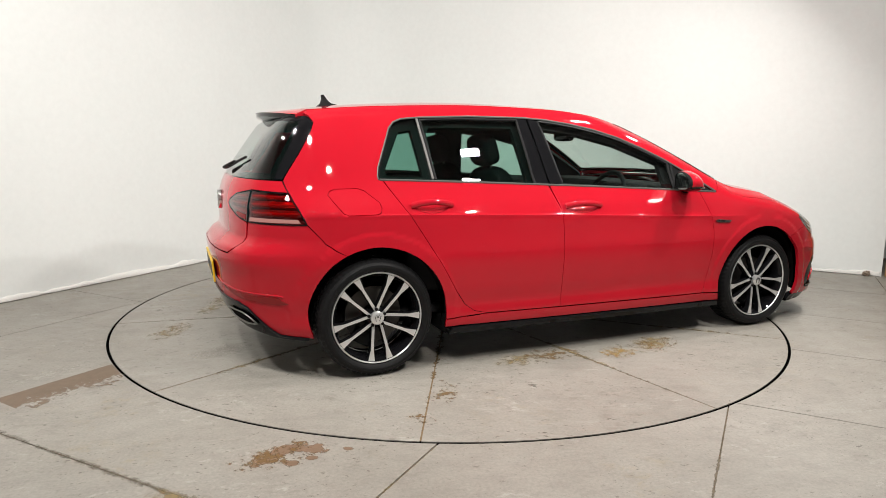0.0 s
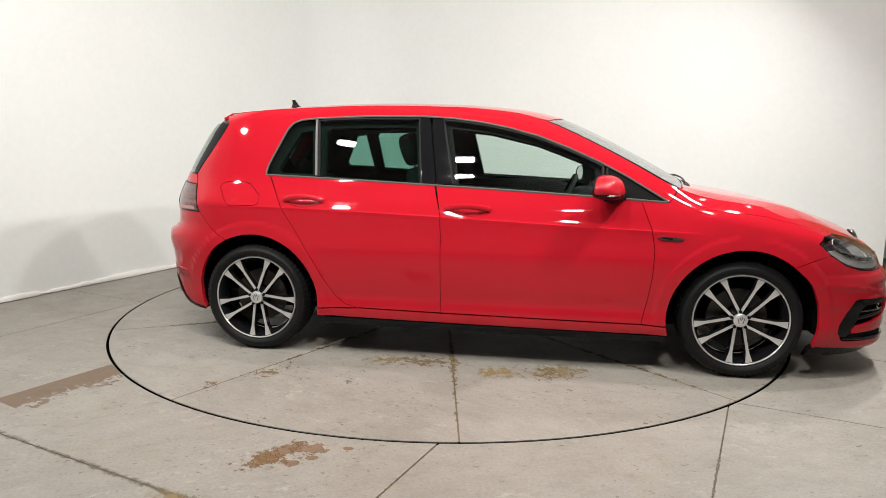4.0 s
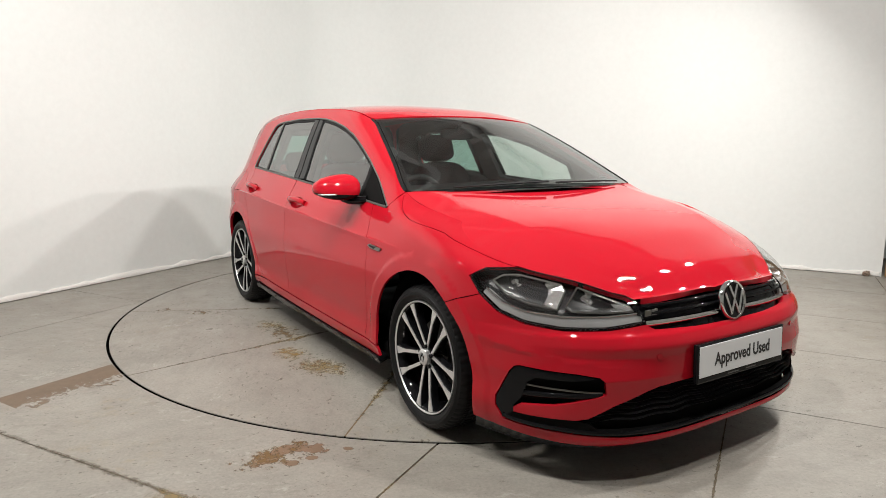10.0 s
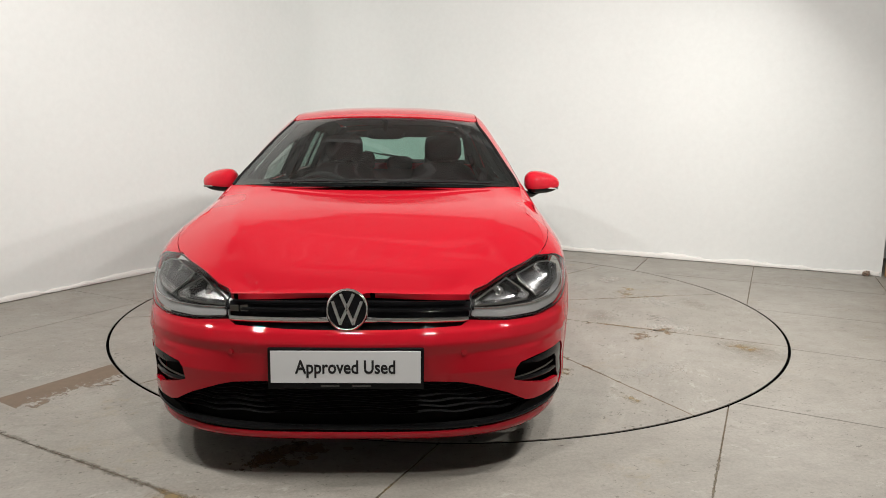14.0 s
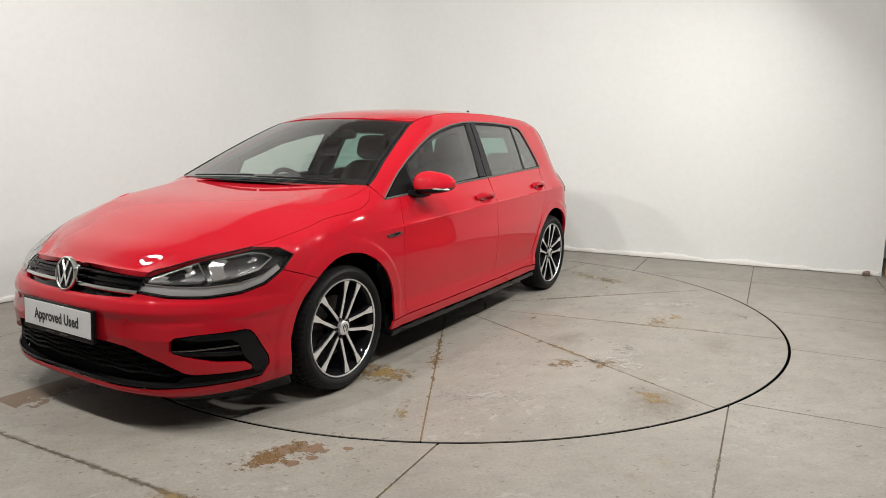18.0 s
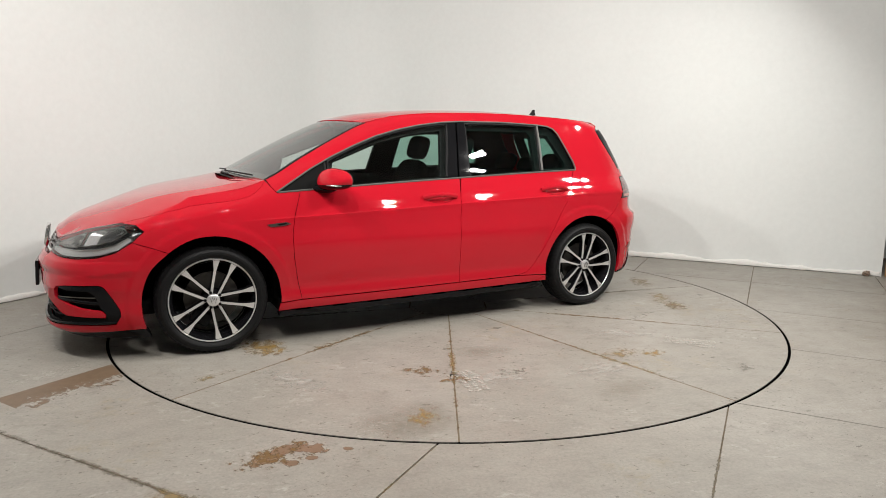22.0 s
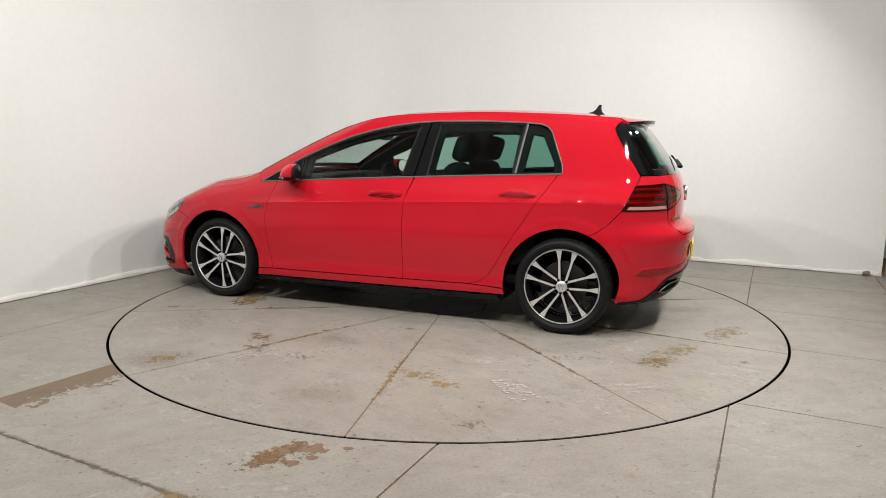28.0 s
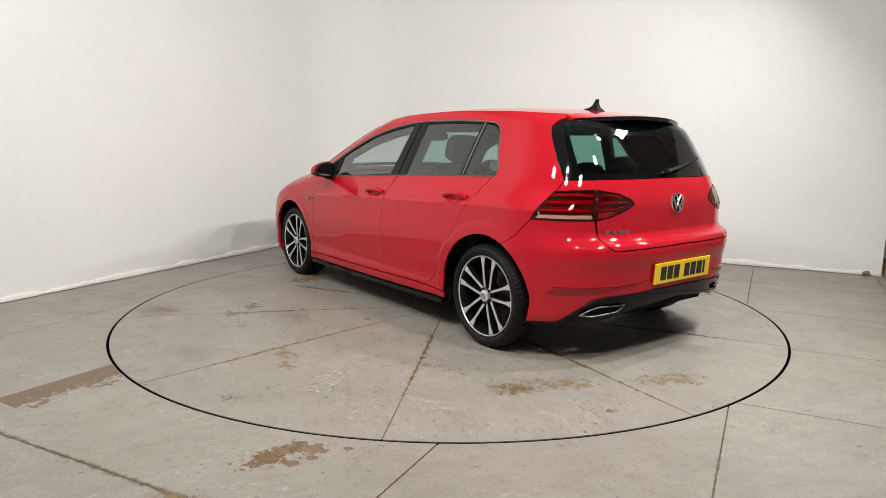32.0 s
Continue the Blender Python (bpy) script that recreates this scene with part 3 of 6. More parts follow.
def wall_foot():
    """A ragged line of white filler where the walls meet the floor."""
    pts = [(WALL_A, b) for b in np.arange(ROOM_NEAR, WALL_B - CORNER, 0.04)] + bend + [(a, WALL_B) for a in np.arange(WALL_A + CORNER, WALL_END, 0.04)] + [(WALL_END - 0.004, WALL_B)]
    bm = bmesh.new()
    rows = []
    for i, (a, b) in enumerate(pts):
        p = studio(a, b)
        n = noise.noise(Vector((p.x * 4, p.y * 4, 0.3)))
        m = noise.noise(Vector((p.x * 17, p.y * 17, 5.3)))
        h, d = 0.046 + 0.030 * n + 0.020 * m, 0.024 + 0.012 * n + 0.014 * m
        inward = (studio(0.6, 0.2) - p)
        inward = Vector((inward.x, inward.y, 0)).normalized()
        rows.append([bm.verts.new(p + inward * x + Vector((0, 0, z))) for x, z in ((-0.01, h), (d * 0.5, h * 0.9), (d, h * 0.55), (d * 0.9, 0.006), (d * 0.5, 0.004))])
    for r0, r1 in zip(rows, rows[1:]):
        for i in range(4):
            bm.faces.new((r0[i], r0[i + 1], r1[i + 1], r1[i]))
    bmesh.ops.recalc_face_normals(bm, faces=bm.faces)
    tagged(smooth_all(part("baseboard", bm, PLASTER, None), 60), "ragged white filler along the foot of the wall", "skirting", kind="structure")
    # a crumb of broken plaster and a plywood door leaf at the wall's end
    bm = bmesh.new()
    bmesh.ops.create_icosphere(bm, subdivisions=3, radius=0.03)
    for v in bm.verts:
        v.co *= 1 + 0.5 * noise.noise(v.co * 60)
        v.co.z = v.co.z * 0.8 + 0.024
    p = studio(WALL_END - 0.12, WALL_B - 0.035)
    ob = part("plaster_lump", bm, material("brown_broken_plaster", (0.22, 0.17, 0.13), 0.95), None)
    ob.matrix_world = Matrix.Translation(p)
    tagged(ob, "small brown lump of broken plaster by the wall", "rubble")
    leaf = thing("plywood_door", "brown plywood door leaf beside the end of the wall", "door", m=Matrix.Translation(studio(WALL_END + 0.02, WALL_B - 0.06)) @ pose(0, 0, 0, 0, 0, math.degrees(TURN)))
    bm = bmesh.new()
    box(bm, 0.0, 0.0, 0.01, 0.82, 0.04, 2.03, 0.003)
    part("leaf", bm, WOOD, leaf)
    bm = bmesh.new()
    box(bm, 0.03, -0.012, 0.95, 0.06, 0.0, 1.10, 0.003)
    part("door_plate", bm, SATIN, leaf)


wall_foot()


def ceiling_lamps():
    for a, b, z, row in LAMP_PLACES:
        p = studio(a, b, z)
        aim = look(p, p + Vector((-p.x, -p.y, 0)).normalized() * LAMP_TILT[row] + Vector((0, 0, -1)))
        lamp = thing("ceiling_lamp", "black flat floodlight with a glowing white panel under the roof", "lamp", "studio lamps",
                     aim)
        bm = bmesh.new()
        box(bm, -0.12, -0.08, 0.01, 0.12, 0.08, 0.05, 0.008)
        part("housing", bm, BLACK_MATT, lamp)
        bm = bmesh.new()
        tube(bm, [(0, 0, 0.05), (0, 0.0, 0.35)], 0.012)
        part("bracket", bm, BLACK_MATT, lamp)
        data = bpy.data.lights.new("panel_light", "AREA")
        data.spread = LAMP_SPREAD
        data.shape, data.size, data.size_y, data.energy, data.color = "RECTANGLE", 0.20, 0.12, LAMP_POWER, (1.0, 0.968, 0.922)
        light = new("panel_light", data)
        light.matrix_world = aim


ceiling_lamps()


# ---- the car: its surfaces ----
# x forward, y to the car's left, z up; the origin lies on the ground between the axles.
AXLE, WHEEL_R = 1.31, 0.306
FRONT_P, REAR_P = 1.40, -1.30            # where the nose and the tail begin to round off
NOSE, TAIL, HALF = 0.79, 0.77, 0.90      # their lengths, and the half width of the plan

XF = pch((0.14, 2.12), (0.160, 2.160), (0.180, 2.176), (0.198, 2.170), (0.26, 2.171), (0.36, 2.174), (0.44, 2.180), (0.480, 2.186), (0.494, 2.1895), (0.506, 2.190), (0.53, 2.179), (0.548, 2.166), (0.558, 2.150), (0.572, 2.142), (0.62, 2.125), (0.67, 2.09), (0.70, 2.06),
         (0.74, 1.99), (0.77, 1.93), (0.82, 1.80), (0.88, 1.60), (0.93, 1.45))
XR = pch((0.14, -1.90), (0.20, -1.96), (0.30, -2.01), (0.40, -2.035), (0.52, -2.045), (0.61, -2.065), (0.655, -2.06), (0.685, -2.01), (0.72, -1.985), (0.86, -1.985), (0.95, -1.965),
         (1.02, -1.93), (1.15, -1.835), (1.28, -1.735), (1.36, -1.67))
WIDE = pch((0.14, 0.825), (0.22, 0.858), (0.28, 0.868), (0.34, 0.864), (0.43, 0.874), (0.60, 0.886), (0.70, 0.876), (0.750, 0.8742), (0.7695, 0.8750), (0.7735, 0.8690), (0.790, 0.8600), (0.85, 0.833), (0.90, 0.806),
           (1.0, 0.752), (1.1, 0.708), (1.2, 0.662), (1.3, 0.612), (1.4, 0.56))
WIDE_FRONT = pch((0.14, 0.825), (0.22, 0.858), (0.28, 0.868), (0.34, 0.866), (0.43, 0.874), (0.60, 0.886), (0.70, 0.878), (0.78, 0.862), (0.85, 0.836), (0.90, 0.808), (1.0, 0.752), (1.1, 0.708), (1.4, 0.56))
EDGE_Z = pch((-1.78, 1.325), (-1.6, 1.348), (-1.2, 1.378), (-0.65, 1.395), (-0.2, 1.386), (0.1, 1.360), (0.3, 1.312), (0.5, 1.225), (0.75, 1.097), (1.0, 0.962),
             (1.10, 0.925), (1.3, 0.895), (1.5, 0.862), (1.73, 0.80), (1.88, 0.745), (2.02, 0.685))
EDGE_Y = pch((-1.78, 0.50), (-1.2, 0.545), (-0.2, 0.555), (0.3, 0.552), (0.5, 0.600), (0.75, 0.668), (1.0, 0.730), (1.3, 0.718), (1.6, 0.682), (1.88, 0.64), (2.02, 0.62))
EDGE_D = pch((-1.78, 0.05), (0.1, 0.05), (0.4, 0.082), (1.0, 0.088), (1.15, 0.10), (1.5, 0.12), (2.02, 0.10))


def plan_table():
    phi = np.linspace(0, math.pi / 2, 900)
    fx, fy = FRONT_P + NOSE * np.cos(phi) ** (2 / 2.75), HALF * np.sin(phi) ** (2 / 2.75)
    rx, ry = REAR_P - TAIL * np.sin(phi) ** (2 / 3.0), HALF * np.cos(phi) ** (2 / 3.0)
    x, y = np.concatenate([fx, rx]), np.concatenate([fy, ry])
    s = np.concatenate([[0], np.cumsum(np.hypot(np.diff(x), np.diff(y)))])
    return s - s[899] - FRONT_P, x, y


PLAN_S, PLAN_X, PLAN_Y = plan_table()
S_NOSE, S_TAIL = PLAN_S[0], PLAN_S[-1]


def s_x(x):
    """The way round the plan at which the side is x metres forward."""
    return float(np.interp(-x, -PLAN_X, PLAN_S))


def half_width(x, z):
    t = 1 - np.where(x > 0, 0.016, 0.03) * np.minimum((x / 1.3) ** 2, 1)
    ez, ey, ed = EDGE_Z(x), EDGE_Y(x), EDGE_D(x)
    zs = ez - ed
    def side(h):
        bend = 0.02 - 0.042 * np.clip(x, -1.4, 1.2)
        k = h - bend * np.exp(-((h - 0.79) / 0.10) ** 2)
        f = np.clip((x - 0.80) / 0.35, 0, 1)
        return ((1 - f) * WIDE(k) + f * WIDE_FRONT(h)) * t
    reach = np.minimum(np.hypot(x - AXLE, z - 0.30), np.hypot(x + AXLE, z - 0.30))
    flare = np.clip((0.450 - reach) / 0.026, 0, 1)
    low = side(np.minimum(z, zs)) + 0.006 * flare * flare * (3 - 2 * flare) * np.clip((zs - z) / 0.03, 0, 1)
    lean = (side(zs) - side(zs - 0.03)) / 0.03 * ed
    u = np.clip((z - zs) / ed, 0, 1)
    return np.where(z > zs, low + lean * u + (ey - low - lean) * u * u, low)


def skin(s, z):
    """The body's outside: s metres round the plan, z metres up."""
    s, z = np.asarray(s, float), np.asarray(z, float)
    sm = np.abs(s - S_NOSE) + S_NOSE
    flip = np.where(s < S_NOSE, -1.0, 1.0)
    over = sm > S_TAIL
    flip = np.where(over, -1.0, flip)
    sm = np.where(over, 2 * S_TAIL - sm, sm)
    px, py = np.interp(sm, PLAN_S, PLAN_X), np.interp(sm, PLAN_S, PLAN_Y)
    x = np.where(px > FRONT_P, FRONT_P + (px - FRONT_P) / NOSE * (XF(z) - FRONT_P),
                 np.where(px < REAR_P, REAR_P + (px - REAR_P) / TAIL * (REAR_P - XR(z)), px))
    square = np.where(px < REAR_P, np.interp(z, [0.95, 1.25], [1.0, 0.45]), np.where(px > FRONT_P, np.interp(z, [0.40, 0.47], [0.80, 1.0]), 1.0))
    # a ridge over each bumper vent: a soft slope above, a sharp edge below
    ridge = np.interp(sm, [-2.38, -2.2, -1.95, -1.75, -1.60], [0.440, 0.452, 0.478, 0.505, 0.520])
    rise = np.interp(sm, [-2.38, -2.15, -1.85, -1.72, -1.60], [0.0, 0.007, 0.010, 0.007, 0.0])
    rise = rise * np.where(z > ridge, np.exp(-np.maximum(z - ridge, 0) / 0.022), np.exp(-np.maximum(ridge - z, 0) / 0.085))
    x = x + rise * np.clip((px - FRONT_P) / 0.5, 0, 1)
    y = ((py / HALF) ** square * half_width(x, z) + 0.7 * rise * (py / HALF)) * flip
    return np.stack([x, y, z], -1)


BELT = pch((-1.40, 1.004), (-1.264, 1.000), (-0.275, 0.960), (0.627, 0.915), (0.93, 0.897))


CREASE_K = 0.7715                        # where the shoulder crease lies in the width's profile


def crease_line():
    """The shoulder crease along the side: ways round the plan, and heights."""
    x = np.linspace(1.25, -1.28, 80)
    bend, z = 0.02 - 0.042 * np.clip(x, -1.4, 1.2), np.full(80, 0.79)
    for _ in range(12):
        z = CREASE_K + bend * np.exp(-((z - 0.79) / 0.10) ** 2)
    return np.array([s_x(k) for k in x]), z


def crease_points():
    """Rows of points close above and below the shoulder crease."""
    u, z = crease_line()
    t = np.linspace(u[0], u[-1], 300)
    return np.concatenate([np.stack([t, np.interp(t, u, z) + d], 1) for d in (-0.007, -0.0026, -0.0008, 0.0012, 0.0030, 0.0075)])


def mirror_s(pts, axis):
    """A half outline and its mirror image about the nose or the tail, as one closed outline."""
    return list(pts) + [(2 * axis - s, z) for s, z in pts[::-1] if abs(s - axis) > 1e-6]


def arc(x0, r, a0, a1, n=18, z0=0.30):
    return [(x0 + r * math.cos(radians(a)), z0 + r * math.sin(radians(a))) for a in np.linspace(a0, a1, n)]


def along(f, x0, x1, n=12):
    return [(x, float(f(x))) for x in np.linspace(x0, x1, n)]


def side_poly(pts):
    return [(s_x(x), z) for x, z in pts]


# outlines of the shut lines, in metres round the plan and up
ARCH = 0.372
DOOR_FRONT = [(0.792, 0.906), (0.845, 0.76), (0.862, 0.66), (0.858, 0.52), (0.838, 0.38), (0.815, 0.268)]
DOOR_MID = [(-0.290, 0.961), (-0.248, 0.83), (-0.237, 0.70), (-0.237, 0.278)]
DOOR_REAR = [(-1.235, 0.999), (-1.16, 0.86), (-1.077, 0.735), (-0.966, 0.56), (-0.885, 0.42), (-0.83, 0.34), (-0.775, 0.300), (-0.70, 0.283)]
DLO_TOP = [(0.925, 0.90), (0.72, 1.025), (0.579, 1.098), (0.42, 1.168), (0.263, 1.228), (0.10, 1.272), (-0.058, 1.303), (-0.22, 1.324), (-0.369, 1.333), (-0.706, 1.334), (-1.0, 1.322),
           (-1.10, 1.312), (-1.145, 1.295), (-1.175, 1.262), (-1.262, 1.06), (-1.27, 1.02)]
HEAD_TOP = [(-1.78, 0.743), (-1.90, 0.749), (-2.05, 0.717), (-2.18, 0.678), (-2.29, 0.655)]
HEAD_LOW = [(-2.335, 0.628), (-2.368, 0.584), (-2.22, 0.571), (-2.06, 0.569), (-1.92, 0.581), (-1.82, 0.609), (-1.745, 0.655), (-1.70, 0.712)]
TAIL_TOP = [(1.698, 0.792), (1.735, 0.86), (1.786, 0.936), (2.045, 0.947)]
WING_TOP = [(s_x(x), float(EDGE_Z(x)) - 0.001) for x in np.linspace(0.985, 1.70, 16)] + [(-1.80, 0.775), (-1.90, 0.752)]


SHUT = [(-0.985, 0.966), (-1.005, 0.938), (-1.045, 0.902), (-1.09, 0.880), (-1.14, 0.866), (-1.20, 0.857), (-1.32, 0.846), (-1.45, 0.830), (-1.62, 0.808), (-1.72, 0.790), (-1.80, 0.7715), (-1.885, 0.7515)]


def s_edge(x):
    """The way round the plan at which the roof's edge is x metres forward."""
    z = float(EDGE_Z(x))
    return s_x(x if x > REAR_P else REAR_P + (x - REAR_P) * TAIL / (REAR_P - float(XR(z))))


def y_edge(x):
    return float(skin(np.array([s_edge(x)]), np.array([float(EDGE_Z(x))]))[0, 1])


def bonnet_rim():
    s, z = (np.array(v) for v in zip(*(WING_TOP + HEAD_TOP[2:] + [(-2.45, 0.662), (-2.62, 0.667), (S_NOSE, 0.668)])))
    n = np.linspace(0, len(s) - 1, 4 * (len(s) - 1) + 1)
    s, z = np.interp(n, np.arange(len(s)), s), np.interp(n, np.arange(len(z)), z)
    return skin(s, z)


RIM_PATH = bonnet_rim()
RIM = RIM_PATH[np.argsort(RIM_PATH[:, 0])]
HOOD_Z = pch((0.98, 0.985), (1.07, 0.968), (1.18, 0.946), (1.5, 0.894), (1.73, 0.836), (1.9, 0.776), (1.98, 0.745), (2.02, 0.724), (2.055, 0.697), (float(RIM[-1, 0]), 0.668))


CREASE_Y = pch((0.95, 0.628), (1.3, 0.590), (1.7, 0.515), (2.0, 0.445), (2.12, 0.41))
CREASE_DROP = pch((0.95, 0.008), (1.5, 0.010), (1.9, 0.016), (2.0, 0.016), (2.08, 0.004))


def soft_rim():
    """The bonnet's edge, eased along its length so that the flanks lie smooth."""
    x = np.linspace(RIM[0, 0], RIM[-1, 0], 240)
    kernel = np.exp(-0.5 * (np.arange(-32, 33) * (x[1] - x[0]) / 0.055) ** 2)
    keep = np.clip((2.0 - x) / 0.08, 0, 1)
    out = []
    for raw in (np.interp(x, RIM[:, 0], RIM[:, 1]), np.interp(x, RIM[:, 0], RIM[:, 2])):
        eased = np.convolve(np.pad(raw, 32, "reflect", reflect_type="odd"), kernel / kernel.sum(), "valid")
        out.append(keep * eased + (1 - keep) * raw)
    return x, out[0], out[1]


RIM_X, RIM_Y, RIM_Z = soft_rim()


def bonnet(x, y):
    """A gentle crown between two creases, and flanks that fall from them to the edge."""
    x, y = np.asarray(x, float), np.asarray(y, float)
    yb, zb = np.interp(x, RIM_X, RIM_Y), np.interp(x, RIM_X, RIM_Z)
    ay = np.abs(y)
    w = np.minimum(CREASE_Y(x), 0.82 * yb)

    def crown(q):
        return HOOD_Z(x + 0.104 * (np.minimum(q, 0.56) / 0.486) ** 2.4 * np.clip((x - 1.6) / 0.4, 0, 1))
    inner = crown(ay) - CREASE_DROP(x) * (ay / np.maximum(w, 0.02)) ** 3
    zc = crown(w) - CREASE_DROP(x)
    f = np.clip((ay - w) / np.maximum(yb - w, 0.02), -0.5, 1.3)
    t = np.clip((ay - w + 0.026) / 0.052, 0, 1)
    t = t * t * (3 - 2 * t)
    return np.stack([x, y, (1 - t) * inner + t * (zc + (zb - zc) * f * (0.82 + 0.18 * np.abs(f)))], -1)


ROOF_Z = pch((-1.78, 1.336), (-1.6, 1.366), (-1.26, 1.405), (-0.64, 1.431), (-0.235, 1.423), (0.185, 1.389), (0.42, 1.335))


def roof_skin(x, y):
    x, y = np.asarray(x, float), np.asarray(y, float)
    q = np.abs(y) / EDGE_Y(x)
    return np.stack([x, y, ROOF_Z(x) - (ROOF_Z(x) - EDGE_Z(x)) * q ** 2.4], -1)


def screen(q, v):
    """The windscreen: q from -1 to 1 across, v from the scuttle up to the roof."""
    q, v = np.asarray(q, float), np.asarray(v, float)
    x = 1.0 - 0.70 * v
    bow = 1 - q * q
    return np.stack([x + 0.105 * bow, q * (EDGE_Y(x) - 0.004), EDGE_Z(x) + 0.022 * bow], -1)


def hug(pts, out=0.0, side=1, fn=skin):
    """Points laid on the body, out metres off it."""
    u, v = (np.array(k) for k in zip(*pts))
    h = 0.004
    p = fn(u, v)
    n = np.cross(fn(u + h, v) - p, fn(u, v + h) - p)
    n /= np.linalg.norm(n, axis=1)[:, None]
    c = p - np.array([0, 0, 0.55])
    n *= np.where((n * c).sum(1) < 0, -1, 1)[:, None]
    p = p + n * out
    p[:, 1] *= side
    return [Vector(k) for k in p]


def strip(name, pts, radius, mat, parent, label="", out=0.0, side=1, flat=1.0, sides=6, fn=skin, close=False):
    """A thin moulding that follows the body."""
    pts = dense(list(pts), 0.05)[:None if close else -max(1, int(math.ceil(math.dist(pts[-1], pts[0]) / 0.05)))] + [pts[0] if close else pts[-1]]
    bm = bmesh.new()
    tube(bm, hug(pts, out, side, fn), radius, sides, flat)
    return smooth_all(part(name, bm, mat, parent, label), 60)


# ---- the car: its panels ----
RED_LAMP = glass("red_lamp_lens", (0.66, 0.035, 0.042))
CLEAR_LENS = glass("clear_lamp_lens", (0.95, 0.955, 0.955), 0.05, 4.2)
DARK_RED = material("dark_red_reflector", (0.20, 0.004, 0.006), 0.25)
LAMP_RED = material("red_lamp_reflector", (0.62, 0.05, 0.055), 0.25, 0.3)
LAMP_GREY = material("grey_lamp_bezel", (0.16, 0.16, 0.16), 0.25, 0.8)
LAMP_WHITE = material("silver_light_guide", (0.52, 0.52, 0.52), 0.28, 0.5)
LAMP_BOWL = material("lamp_reflector_chrome", (0.80, 0.80, 0.80), 0.26, 1.0)
LAMP_DARK = material("dark_lamp_housing", (0.014, 0.014, 0.015), 0.25, 0.0)
LAMP_PINK = material("pale_pink_lens", (0.42, 0.20, 0.18), 0.2)


FUEL_FLAP = [(1.572, 0.930), (1.560, 0.948), (1.530, 0.958), (1.40, 0.959), (1.36, 0.948), (1.285, 0.892), (1.278, 0.865), (1.285, 0.842), (1.305, 0.834), (1.47, 0.834), (1.495, 0.842)]


def rounded(poly, cut=0.16, times=1):
    """The closed outline with its corners cut back into soft bends."""
    for _ in range(times):
        out = []
        for (x0, y0), (x1, y1) in zip(poly, poly[1:] + poly[:1]):
            out += [(x0 + (x1 - x0) * k, y0 + (y1 - y0) * k) for k in (cut, 1 - cut)]
        poly = out
    return poly


def handle_oval(x0, x1, z):
    """The outline of the finger cup behind a door handle."""
    mid, half = s_x((x0 + x1) / 2), abs(x1 - x0) * 0.40
    return [(mid + half * math.cos(a), z - 0.004 + 0.030 * math.sin(a)) for a in np.linspace(0, 2 * math.pi, 29)[:-1]]


